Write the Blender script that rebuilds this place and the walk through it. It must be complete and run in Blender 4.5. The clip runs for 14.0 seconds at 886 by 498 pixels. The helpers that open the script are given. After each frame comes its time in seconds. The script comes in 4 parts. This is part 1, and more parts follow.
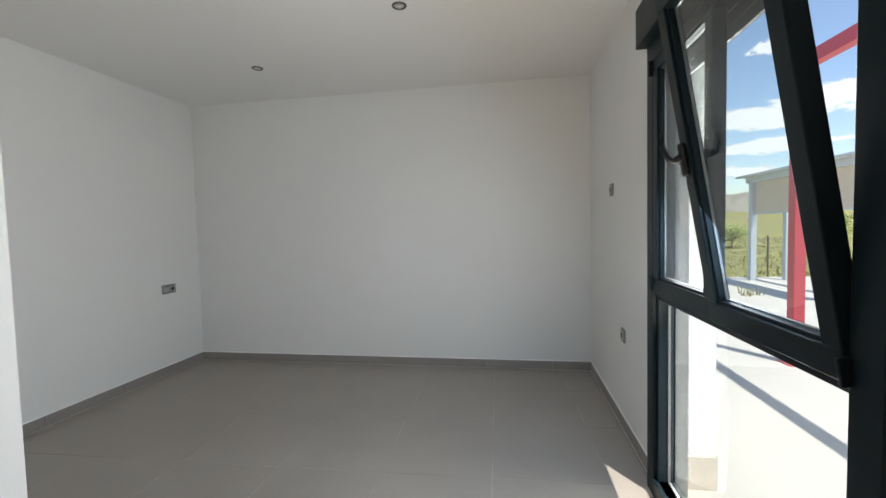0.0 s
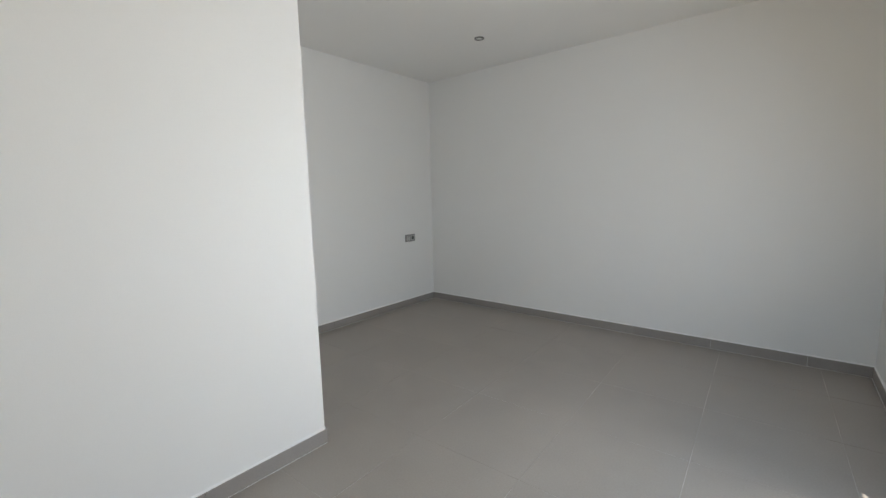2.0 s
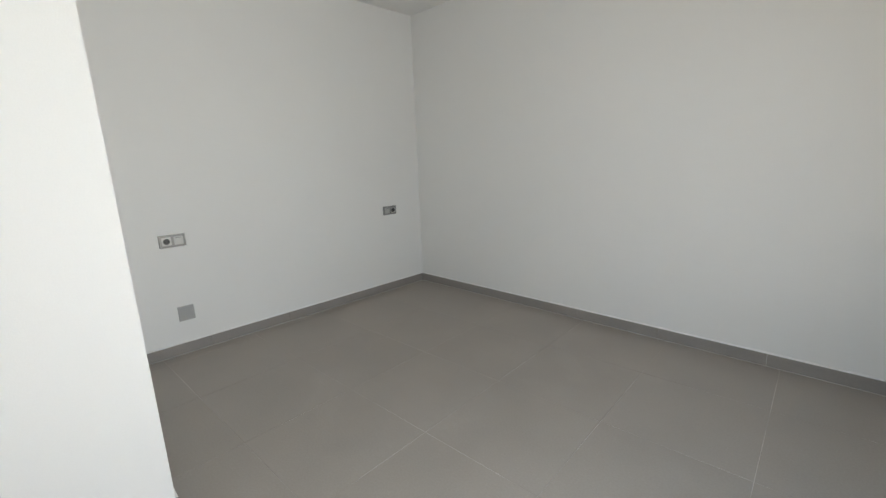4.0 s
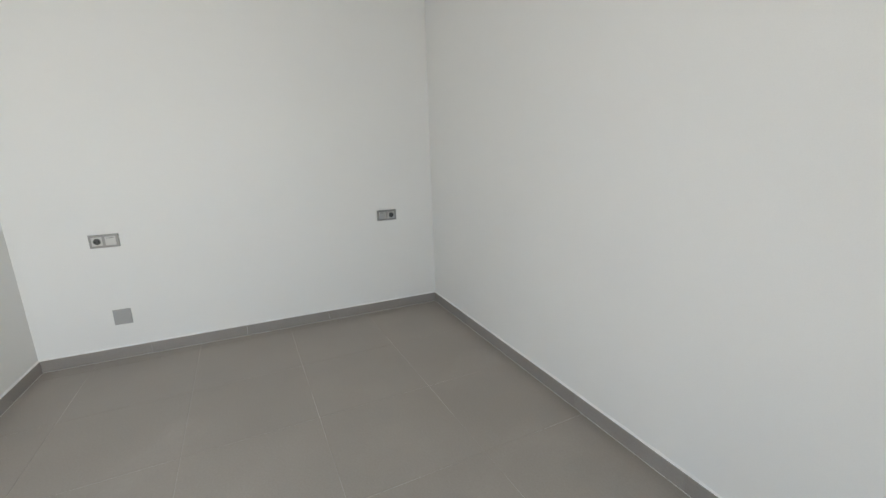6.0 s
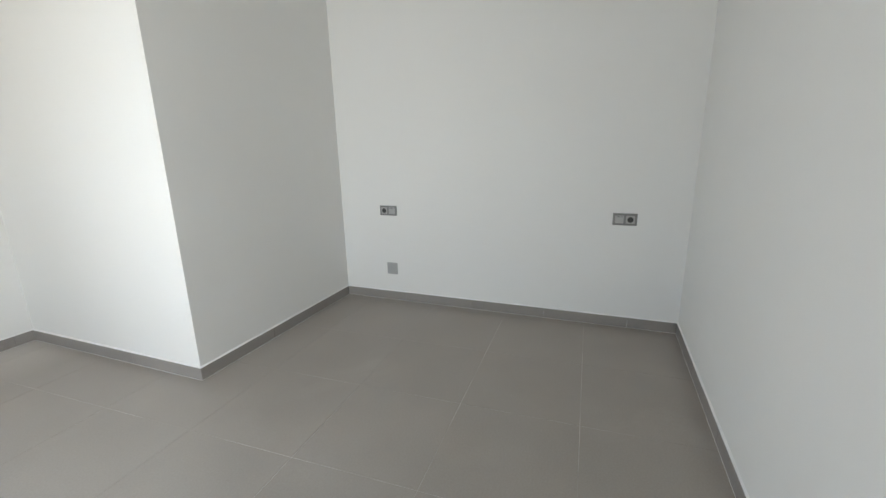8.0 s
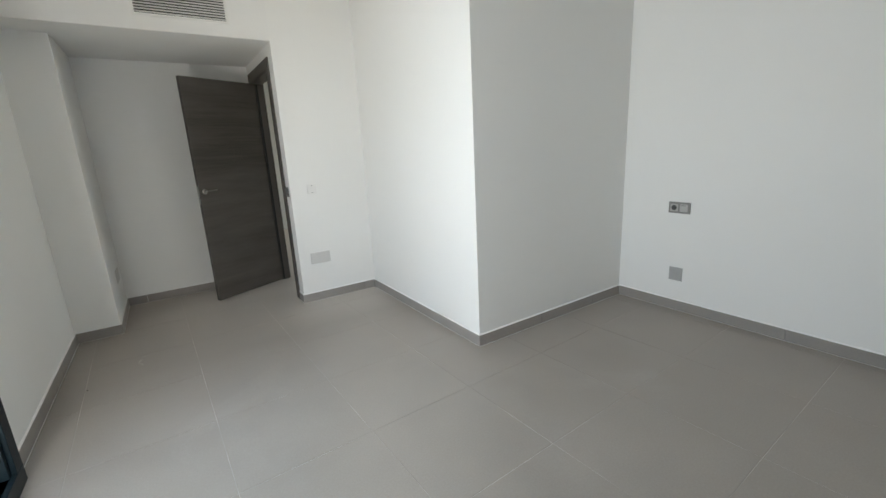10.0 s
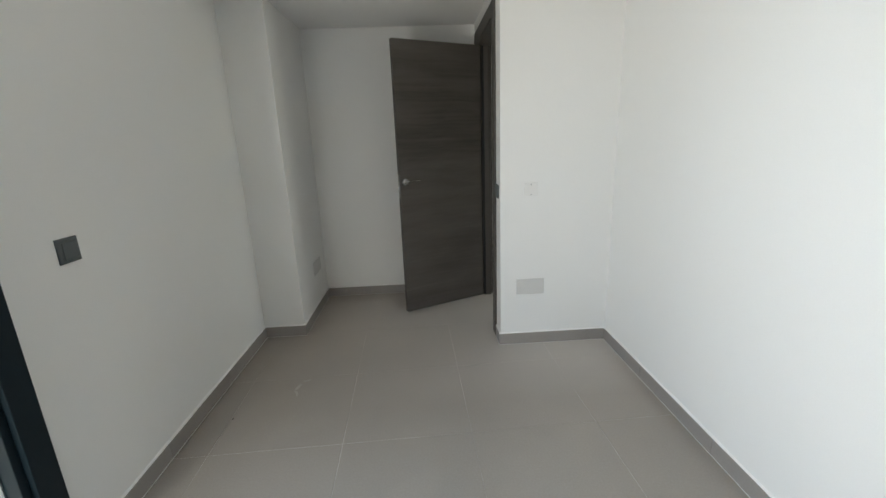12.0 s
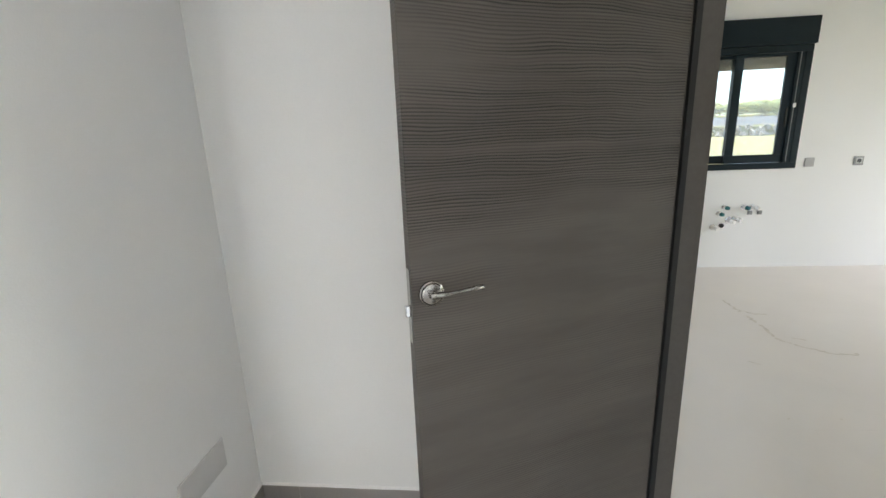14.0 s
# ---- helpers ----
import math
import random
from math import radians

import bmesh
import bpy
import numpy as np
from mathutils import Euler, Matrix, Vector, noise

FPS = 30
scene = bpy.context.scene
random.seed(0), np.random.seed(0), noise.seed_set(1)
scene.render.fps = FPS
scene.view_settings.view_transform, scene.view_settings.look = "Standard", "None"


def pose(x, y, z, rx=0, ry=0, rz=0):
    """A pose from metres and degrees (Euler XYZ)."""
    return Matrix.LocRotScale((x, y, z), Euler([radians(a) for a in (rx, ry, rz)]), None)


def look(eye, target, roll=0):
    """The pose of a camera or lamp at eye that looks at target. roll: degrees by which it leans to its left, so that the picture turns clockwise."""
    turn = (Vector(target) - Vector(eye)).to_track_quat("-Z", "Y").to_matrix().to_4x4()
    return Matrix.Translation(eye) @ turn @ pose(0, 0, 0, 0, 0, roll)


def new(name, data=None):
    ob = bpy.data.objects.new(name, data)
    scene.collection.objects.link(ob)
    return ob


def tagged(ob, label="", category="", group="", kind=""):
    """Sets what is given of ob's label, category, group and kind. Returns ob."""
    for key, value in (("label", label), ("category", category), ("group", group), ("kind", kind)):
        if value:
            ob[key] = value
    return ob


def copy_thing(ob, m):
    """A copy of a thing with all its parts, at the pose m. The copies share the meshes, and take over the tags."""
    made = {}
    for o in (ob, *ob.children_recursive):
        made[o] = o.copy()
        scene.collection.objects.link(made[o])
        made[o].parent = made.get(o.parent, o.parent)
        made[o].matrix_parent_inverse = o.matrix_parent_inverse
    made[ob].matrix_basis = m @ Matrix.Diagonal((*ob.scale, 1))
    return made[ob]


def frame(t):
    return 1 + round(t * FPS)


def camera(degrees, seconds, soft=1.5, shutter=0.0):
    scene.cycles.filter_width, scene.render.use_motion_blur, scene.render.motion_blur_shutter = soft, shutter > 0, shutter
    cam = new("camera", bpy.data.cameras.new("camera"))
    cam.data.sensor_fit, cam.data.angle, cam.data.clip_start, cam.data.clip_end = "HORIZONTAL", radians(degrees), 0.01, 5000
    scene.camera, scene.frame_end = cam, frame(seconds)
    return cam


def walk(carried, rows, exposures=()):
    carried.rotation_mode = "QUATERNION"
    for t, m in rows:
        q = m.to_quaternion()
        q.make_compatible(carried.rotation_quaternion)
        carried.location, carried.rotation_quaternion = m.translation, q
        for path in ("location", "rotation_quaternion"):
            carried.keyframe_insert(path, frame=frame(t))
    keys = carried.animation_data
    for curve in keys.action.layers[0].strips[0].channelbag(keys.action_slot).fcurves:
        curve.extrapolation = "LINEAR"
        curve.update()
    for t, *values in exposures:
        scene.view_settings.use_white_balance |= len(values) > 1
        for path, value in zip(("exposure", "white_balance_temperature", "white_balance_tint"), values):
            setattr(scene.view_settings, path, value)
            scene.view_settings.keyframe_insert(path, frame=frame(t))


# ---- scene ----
cam = camera(93.8, 14.0)
PATH = [
    (0, (3.24, -3.872, 1.318), (2.916, -1.901, 1.22), -1.4),
    (0.5, (3.297, -3.772, 1.347), (2.618, -1.894, 1.234), -1.4),
    (1, (3.357, -3.826, 1.346), (2.411, -2.069, 1.206), -1.1),
    (1.5, (3.391, -3.902, 1.319), (2.252, -2.27, 1.129), -1.0),
    (2, (3.397, -3.917, 1.306), (2.136, -2.387, 1.045), -1.3),
    (2.5, (3.335, -3.814, 1.297), (2.018, -2.345, 0.969), -1.5),
    (3, (3.287, -3.625, 1.278), (1.943, -2.191, 0.907), -1.8),
    (3.5, (3.259, -3.301, 1.257), (1.906, -1.883, 0.858), -1.9),
    (4, (3.234, -2.951, 1.272), (1.861, -1.559, 0.852), -2.1),
    (4.2, (3.229, -2.803, 1.282), (1.843, -1.427, 0.855), -1.9),
    (6.3, (3.253, -1.146, 1.279), (1.395, -0.552, 0.837), -1.8),
    (6.5, (3.254, -1.021, 1.277), (1.355, -0.576, 0.838), -1.7),
    (7, (3.173, -0.755, 1.305), (1.231, -0.72, 0.828), -1.5),
    (7.5, (3.116, -0.636, 1.309), (1.203, -0.981, 0.839), -1.3),
    (8, (3.132, -0.568, 1.331), (1.321, -1.266, 0.849), -1.2),
    (8.5, (3.167, -0.538, 1.366), (1.525, -1.564, 0.865), -1.7),
    (9, (3.227, -0.557, 1.333), (1.771, -1.844, 0.858), -1.7),
    (9.2, (3.226, -0.573, 1.326), (1.85, -1.945, 0.85), -2.2),
    (11.3, (2.895, -1.237, 1.329), (2.442, -3.121, 0.834), -2.0),
    (11.5, (2.83, -1.398, 1.344), (2.499, -3.304, 0.839), -2.1),
    (11.7, (2.79, -1.59, 1.345), (2.564, -3.514, 0.844), -2.2),
    (12, (2.751, -1.9, 1.339), (2.669, -3.834, 0.834), -2.2),
    (12.5, (2.719, -2.46, 1.371), (2.839, -4.391, 0.865), -2.2),
    (13, (2.775, -3.04, 1.37), (3.017, -4.962, 0.872), -2.3),
    (13.4, (2.816, -3.515, 1.355), (3.073, -5.435, 0.861), -2.2),
    (13.5, (2.804, -3.637, 1.352), (3.078, -5.559, 0.872), -2.0),
    (13.7, (2.812, -3.86, 1.365), (3.043, -5.788, 0.886), -2.3),
    (14, (2.772, -4.209, 1.355), (2.953, -6.143, 0.878), -2.2),
]
EXPOSURES = [(0.0, 0.45, 6500, 10), (0.5, 0.42, 6500, 10), (1.0, 0.48, 6520, 10), (2.5, 0.53, 6560, 10), (4.2, 0.80, 6700, 9), (6.5, 1.05, 6600, 9),
             (8.0, 0.91, 6530, 8), (9.0, 0.95, 6470, 7), (11.5, 0.64, 6400, 7), (12.0, 0.74, 6430, 7), (12.5, 1.16, 6400, 7), (13.0, 1.36, 6380, 8), (13.5, 1.50, 6360, 8), (14.0, 1.97, 6280, 10)]
walk(cam, [(t, look(eye, target, roll)) for t, eye, target, roll in PATH], EXPOSURES)

# ---- light ----
SUN_UP, SUN_AZ = radians(65.5), radians(145.2)
sun_way = Vector((math.sin(SUN_AZ) * math.cos(SUN_UP), math.cos(SUN_AZ) * math.cos(SUN_UP), math.sin(SUN_UP)))
world = bpy.data.worlds.new("world")
scene.world = world
world.use_nodes = True
wn = world.node_tree.nodes
sky = wn.new("ShaderNodeTexSky")
sky.sky_type = "NISHITA"
sky.sun_disc = False
sky.sun_elevation, sky.sun_rotation = SUN_UP, SUN_AZ
sky.dust_density, sky.ozone_density = 0.6, 1.0
wn["Background"].inputs["Strength"].default_value = 0.15
world.node_tree.links.new(sky.outputs["Color"], wn["Background"].inputs["Color"])
sun = new("sun", bpy.data.lights.new("sun", "SUN"))
sun.data.energy, sun.data.angle, sun.data.color = 4.8, radians(0.53), (1.0, 0.95, 0.88)
sun.matrix_world = look(sun_way * 50, (0, 0, 0))


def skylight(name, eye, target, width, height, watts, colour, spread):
    """An area lamp added in place of the daylight through an opening."""
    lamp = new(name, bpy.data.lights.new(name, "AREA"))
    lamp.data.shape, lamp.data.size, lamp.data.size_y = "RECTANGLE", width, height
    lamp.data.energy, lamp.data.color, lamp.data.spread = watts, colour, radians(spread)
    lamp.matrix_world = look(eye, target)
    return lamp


# added lamps stand in for daylight: a cool one aimed down from the upper half of the window for the sky,
# a warm one aimed up from the lower half for the sunlit terrace, and one in the reveal to brighten the entry
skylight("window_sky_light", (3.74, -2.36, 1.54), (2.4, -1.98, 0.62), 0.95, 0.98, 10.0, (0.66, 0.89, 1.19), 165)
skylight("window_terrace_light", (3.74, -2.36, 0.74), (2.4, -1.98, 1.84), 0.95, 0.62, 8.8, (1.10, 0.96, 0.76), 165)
skylight("reveal_fill_lamp", (4.06, -1.84, 1.08), (3.46, -2.64, 1.08), 0.24, 1.96, 17.0, (0.97, 0.95, 0.92), 175)
# lamp added in an unseen opening to brighten the kitchen
skylight("kitchen_fill_lamp", (-4.05, -6.9, 1.70), (0.0, -7.3, -1.4), 2.3, 1.1, 12.0, (1.0, 0.945, 0.885), 105)


# ---- materials ----
def material(name, colour, rough=0.6, metal=0.0, vary=0.06, scale=3.0, grain=60.0, bump=0.0, spread=0.0, coat=0.0):
    """Principled surface with two scales of variation, fine relief and a spread of tone between pieces."""
    mat = bpy.data.materials.new(name)
    mat.use_nodes = True
    nt = mat.node_tree
    b = nt.nodes["Principled BSDF"]
    b.inputs["Roughness"].default_value, b.inputs["Metallic"].default_value = rough, metal
    b.inputs["Coat Weight"].default_value = coat
    geo = nt.nodes.new("ShaderNodeNewGeometry")
    big, small = nt.nodes.new("ShaderNodeTexNoise"), nt.nodes.new("ShaderNodeTexNoise")
    for n, s in ((big, scale), (small, grain)):
        n.inputs["Scale"].default_value = s
        n.inputs["Detail"].default_value = 4.0
        nt.links.new(geo.outputs["Position"], n.inputs["Vector"])
    add = nt.nodes.new("ShaderNodeMath")
    add.operation = "ADD"
    nt.links.new(big.outputs["Fac"], add.inputs[0])
    nt.links.new(small.outputs["Fac"], add.inputs[1])
    span = nt.nodes.new("ShaderNodeMapRange")
    span.inputs["From Min"].default_value, span.inputs["From Max"].default_value = 0.6, 1.4
    span.inputs["To Min"].default_value, span.inputs["To Max"].default_value = 1 - vary, 1 + vary
    nt.links.new(add.outputs[0], span.inputs["Value"])
    last = span.outputs[0]
    if spread:
        info = nt.nodes.new("ShaderNodeObjectInfo")
        sp = nt.nodes.new("ShaderNodeMapRange")
        sp.inputs["To Min"].default_value, sp.inputs["To Max"].default_value = 1 - spread, 1 + spread
        nt.links.new(info.outputs["Random"], sp.inputs["Value"])
        mul = nt.nodes.new("ShaderNodeMath")
        mul.operation = "MULTIPLY"
        nt.links.new(last, mul.inputs[0])
        nt.links.new(sp.outputs[0], mul.inputs[1])
        last = mul.outputs[0]
    tint = nt.nodes.new("ShaderNodeVectorMath")
    tint.operation = "SCALE"
    tint.inputs[0].default_value = colour
    nt.links.new(last, tint.inputs["Scale"])
    nt.links.new(tint.outputs[0], b.inputs["Base Color"])
    rr = nt.nodes.new("ShaderNodeMapRange")
    rr.inputs["To Min"].default_value, rr.inputs["To Max"].default_value = max(rough - 0.08, 0.03), min(rough + 0.08, 1)
    nt.links.new(big.outputs["Fac"], rr.inputs["Value"])
    nt.links.new(rr.outputs[0], b.inputs["Roughness"])
    if bump:
        bp = nt.nodes.new("ShaderNodeBump")
        bp.inputs["Strength"].default_value = 0.5
        bp.inputs["Distance"].default_value = bump
        nt.links.new(small.outputs["Fac"], bp.inputs["Height"])
        nt.links.new(bp.outputs["Normal"], b.inputs["Normal"])
    return mat


def trowelled(mat, depth):
    """Adds the shallow waves that a plasterer's trowel leaves, a hand to an arm wide."""
    nt = mat.node_tree
    b = nt.nodes["Principled BSDF"]
    geo, fine = nt.nodes.new("ShaderNodeNewGeometry"), b.inputs["Normal"].links[0].from_socket
    squash, wave, bp = nt.nodes.new("ShaderNodeMapping"), nt.nodes.new("ShaderNodeTexNoise"), nt.nodes.new("ShaderNodeBump")
    squash.inputs["Scale"].default_value = (1.0, 1.0, 1.9)
    wave.inputs["Scale"].default_value, wave.inputs["Detail"].default_value, wave.inputs["Roughness"].default_value = 2.6, 2.5, 0.5
    bp.inputs["Strength"].default_value, bp.inputs["Distance"].default_value = 1.0, depth
    nt.links.new(geo.outputs["Position"], squash.inputs["Vector"])
    nt.links.new(squash.outputs[0], wave.inputs["Vector"])
    nt.links.new(wave.outputs["Fac"], bp.inputs["Height"])
    nt.links.new(fine, bp.inputs["Normal"])
    nt.links.new(bp.outputs["Normal"], b.inputs["Normal"])


def tile_material(name, colour, pale_film, amount):
    """Matt porcelain, cloudy in tone, with pale dusty patches and a dusty kitchen film that also paints the entry
    brighter.
    """
    mat = material(name, colour, 0.42, 0, 0.09, 2.2, 120, 0.0004, 0.012)
    nt = mat.node_tree
    b = nt.nodes["Principled BSDF"]
    base = b.inputs["Base Color"].links[0].from_socket
    geo = nt.nodes.new("ShaderNodeNewGeometry")
    n1, n2 = nt.nodes.new("ShaderNodeTexNoise"), nt.nodes.new("ShaderNodeTexNoise")
    n1.inputs["Scale"].default_value, n1.inputs["Detail"].default_value, n1.inputs["Distortion"].default_value = 1.3, 8, 0.8
    n2.inputs["Scale"].default_value, n2.inputs["Detail"].default_value = 34, 5
    for n in (n1, n2):
        nt.links.new(geo.outputs["Position"], n.inputs["Vector"])
    ramp = nt.nodes.new("ShaderNodeMapRange")
    ramp.inputs["From Min"].default_value, ramp.inputs["From Max"].default_value = 0.62 - 0.4 * amount, 0.85 - 0.25 * amount
    nt.links.new(n1.outputs["Fac"], ramp.inputs["Value"])
    mul = nt.nodes.new("ShaderNodeMath")
    mul.operation = "MULTIPLY"
    ramp.inputs["To Max"].default_value = 0.16
    nt.links.new(ramp.outputs[0], mul.inputs[0])
    nt.links.new(n2.outputs["Fac"], mul.inputs[1])
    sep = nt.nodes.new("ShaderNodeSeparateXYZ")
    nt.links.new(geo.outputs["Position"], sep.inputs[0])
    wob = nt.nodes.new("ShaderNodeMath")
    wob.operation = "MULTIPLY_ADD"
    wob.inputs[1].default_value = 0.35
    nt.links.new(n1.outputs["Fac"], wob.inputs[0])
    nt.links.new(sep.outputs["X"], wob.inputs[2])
    # dusty film in the kitchen; its spread over the entry paints brightness in
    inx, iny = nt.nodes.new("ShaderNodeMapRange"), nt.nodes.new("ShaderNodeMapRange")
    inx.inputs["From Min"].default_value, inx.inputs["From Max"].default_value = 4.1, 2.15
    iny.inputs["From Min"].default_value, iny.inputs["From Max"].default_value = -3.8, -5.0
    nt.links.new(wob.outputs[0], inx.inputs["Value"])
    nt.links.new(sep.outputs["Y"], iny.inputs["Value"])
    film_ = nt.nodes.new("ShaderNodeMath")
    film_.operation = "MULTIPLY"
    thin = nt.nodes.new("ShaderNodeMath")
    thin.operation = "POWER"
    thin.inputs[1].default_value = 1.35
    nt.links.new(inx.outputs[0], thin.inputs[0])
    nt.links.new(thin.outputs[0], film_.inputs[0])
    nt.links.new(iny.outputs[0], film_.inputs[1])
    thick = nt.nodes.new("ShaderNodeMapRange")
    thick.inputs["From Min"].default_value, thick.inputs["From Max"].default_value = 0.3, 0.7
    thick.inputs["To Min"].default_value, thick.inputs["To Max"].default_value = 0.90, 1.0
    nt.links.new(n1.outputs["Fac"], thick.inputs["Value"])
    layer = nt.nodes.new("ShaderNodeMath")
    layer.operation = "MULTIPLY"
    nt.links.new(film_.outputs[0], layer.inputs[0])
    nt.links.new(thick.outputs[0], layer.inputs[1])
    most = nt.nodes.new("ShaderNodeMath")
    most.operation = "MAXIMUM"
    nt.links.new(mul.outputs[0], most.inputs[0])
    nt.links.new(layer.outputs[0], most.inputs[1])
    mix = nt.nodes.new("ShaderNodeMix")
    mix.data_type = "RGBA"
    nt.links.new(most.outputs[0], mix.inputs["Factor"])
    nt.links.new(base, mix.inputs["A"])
    mix.inputs["B"].default_value = (*pale_film, 1)
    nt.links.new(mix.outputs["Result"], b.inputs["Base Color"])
    if name == "grout":
        patch, worn, fade = nt.nodes.new("ShaderNodeTexNoise"), nt.nodes.new("ShaderNodeMapRange"), nt.nodes.new("ShaderNodeMix")
        patch.inputs["Scale"].default_value, patch.inputs["Detail"].default_value = 1.9, 4
        nt.links.new(geo.outputs["Position"], patch.inputs["Vector"])
        worn.inputs["From Min"].default_value, worn.inputs["From Max"].default_value = 0.46, 0.58
        nt.links.new(patch.outputs["Fac"], worn.inputs["Value"])
        fade.data_type = "RGBA"
        nt.links.new(worn.outputs[0], fade.inputs["Factor"])
        fade.inputs["A"].default_value, fade.inputs["B"].default_value = (0.375, 0.340, 0.300, 1), (0.60, 0.54, 0.50, 1)
        nt.links.new(fade.outputs["Result"], mix.inputs["A"])
    return mat


def wood_material(name, dark, light):
    """Dark laminate with a brushed grain that runs across the leaf, in wavy bands of coarse and fine lines."""
    mat = bpy.data.materials.new(name)
    mat.use_nodes = True
    nt = mat.node_tree
    b = nt.nodes["Principled BSDF"]
    tc = nt.nodes.new("ShaderNodeTexCoord")
    warp = nt.nodes.new("ShaderNodeTexNoise")
    warp.inputs["Scale"].default_value, warp.inputs["Detail"].default_value = 3.2, 2
    stretch = nt.nodes.new("ShaderNodeMapping")
    stretch.inputs["Scale"].default_value = (0.9, 0.9, 2.6)
    nt.links.new(tc.outputs["Object"], stretch.inputs["Vector"])
    nt.links.new(stretch.outputs[0], warp.inputs["Vector"])
    sep = nt.nodes.new("ShaderNodeSeparateXYZ")
    nt.links.new(tc.outputs["Object"], sep.inputs[0])
    shift = nt.nodes.new("ShaderNodeMath")
    shift.operation = "MULTIPLY_ADD"
    nt.links.new(warp.outputs["Fac"], shift.inputs[0])
    shift.inputs[1].default_value = 0.030
    nt.links.new(sep.outputs["Z"], shift.inputs[2])
    comb = nt.nodes.new("ShaderNodeCombineXYZ")
    sx = nt.nodes.new("ShaderNodeMath")
    sx.operation = "MULTIPLY"
    sx.inputs[1].default_value = 0.007
    nt.links.new(sep.outputs["X"], sx.inputs[0])
    nt.links.new(sx.outputs[0], comb.inputs["X"])
    nt.links.new(shift.outputs[0], comb.inputs["Z"])
    lines, bands, fine = nt.nodes.new("ShaderNodeTexNoise"), nt.nodes.new("ShaderNodeTexNoise"), nt.nodes.new("ShaderNodeTexNoise")
    lines.inputs["Scale"].default_value, lines.inputs["Detail"].default_value = 38, 1.0
    ripple = nt.nodes.new("ShaderNodeTexNoise")
    ripple.inputs["Scale"].default_value, ripple.inputs["Detail"].default_value = 5.5, 2
    nt.links.new(stretch.outputs[0], ripple.inputs["Vector"])
    phase, turns, groove, half = [nt.nodes.new("ShaderNodeMath") for _ in range(4)]
    phase.operation, turns.operation, groove.operation, half.operation = "MULTIPLY_ADD", "MULTIPLY", "SINE", "MULTIPLY_ADD"
    phase.inputs[1].default_value = 0.007
    nt.links.new(ripple.outputs["Fac"], phase.inputs[0])
    nt.links.new(shift.outputs[0], phase.inputs[2])
    turns.inputs[1].default_value = math.tau / 0.0066
    nt.links.new(phase.outputs[0], turns.inputs[0])
    nt.links.new(turns.outputs[0], groove.inputs[0])
    half.inputs[1].default_value, half.inputs[2].default_value = 0.5, 0.5
    nt.links.new(groove.outputs[0], half.inputs[0])
    fine.inputs["Scale"].default_value, fine.inputs["Detail"].default_value = 210, 2
    bands.inputs["Scale"].default_value, bands.inputs["Detail"].default_value = 6.5, 2
    sb, combb = nt.nodes.new("ShaderNodeMath"), nt.nodes.new("ShaderNodeCombineXYZ")
    sb.operation = "MULTIPLY"
    sb.inputs[1].default_value = 0.16
    nt.links.new(sep.outputs["X"], sb.inputs[0])
    nt.links.new(sb.outputs[0], combb.inputs["X"])
    nt.links.new(shift.outputs[0], combb.inputs["Z"])
    nt.links.new(comb.outputs[0], lines.inputs["Vector"])
    nt.links.new(comb.outputs[0], fine.inputs["Vector"])
    nt.links.new(combb.outputs[0], bands.inputs["Vector"])
    ramps = []
    for tex, lo, hi in ((lines, 0.34, 0.56), (fine, 0.42, 0.68)):
        ramp = nt.nodes.new("ShaderNodeMapRange")
        ramp.inputs["From Min"].default_value, ramp.inputs["From Max"].default_value = lo, hi
        nt.links.new(tex.outputs["Fac"], ramp.inputs["Value"])
        ramps.append(ramp)
    sharp = nt.nodes.new("ShaderNodeMath")
    sharp.operation = "POWER"
    sharp.inputs[1].default_value = 1.6
    nt.links.new(half.outputs[0], sharp.inputs[0])
    ramps[0].inputs["To Min"].default_value = 0.50
    cut = nt.nodes.new("ShaderNodeMath")
    cut.operation = "MULTIPLY"
    nt.links.new(ramps[0].outputs[0], cut.inputs[0])
    nt.links.new(sharp.outputs[0], cut.inputs[1])
    both = nt.nodes.new("ShaderNodeMath")
    both.operation = "MULTIPLY_ADD"
    both.inputs[1].default_value = 0.22
    nt.links.new(ramps[1].outputs[0], both.inputs[0])
    nt.links.new(cut.outputs[0], both.inputs[2])
    band = nt.nodes.new("ShaderNodeMapRange")
    band.inputs["From Min"].default_value, band.inputs["From Max"].default_value = 0.40, 0.54
    band.inputs["To Min"].default_value, band.inputs["To Max"].default_value = 0.06, 1.0
    nt.links.new(bands.outputs["Fac"], band.inputs["Value"])
    mul = nt.nodes.new("ShaderNodeMath")
    mul.operation = "MULTIPLY"
    nt.links.new(both.outputs[0], mul.inputs[0])
    nt.links.new(band.outputs[0], mul.inputs[1])
    off = nt.nodes.new("ShaderNodeMath")
    off.operation = "SUBTRACT"
    off.inputs[1].default_value = 1.52
    nt.links.new(shift.outputs[0], off.inputs[0])
    dist = nt.nodes.new("ShaderNodeMath")
    dist.operation = "ABSOLUTE"
    nt.links.new(off.outputs[0], dist.inputs[0])
    coarse = nt.nodes.new("ShaderNodeMapRange")
    coarse.inputs["From Min"].default_value, coarse.inputs["From Max"].default_value = 0.26, 0.60
    coarse.inputs["To Min"].default_value, coarse.inputs["To Max"].default_value = 1.0, 0.38
    nt.links.new(dist.outputs[0], coarse.inputs["Value"])
    grain = nt.nodes.new("ShaderNodeMath")
    grain.operation = "MULTIPLY"
    nt.links.new(mul.outputs[0], grain.inputs[0])
    nt.links.new(coarse.outputs[0], grain.inputs[1])
    mul = grain
    mix = nt.nodes.new("ShaderNodeMix")
    mix.data_type = "RGBA"
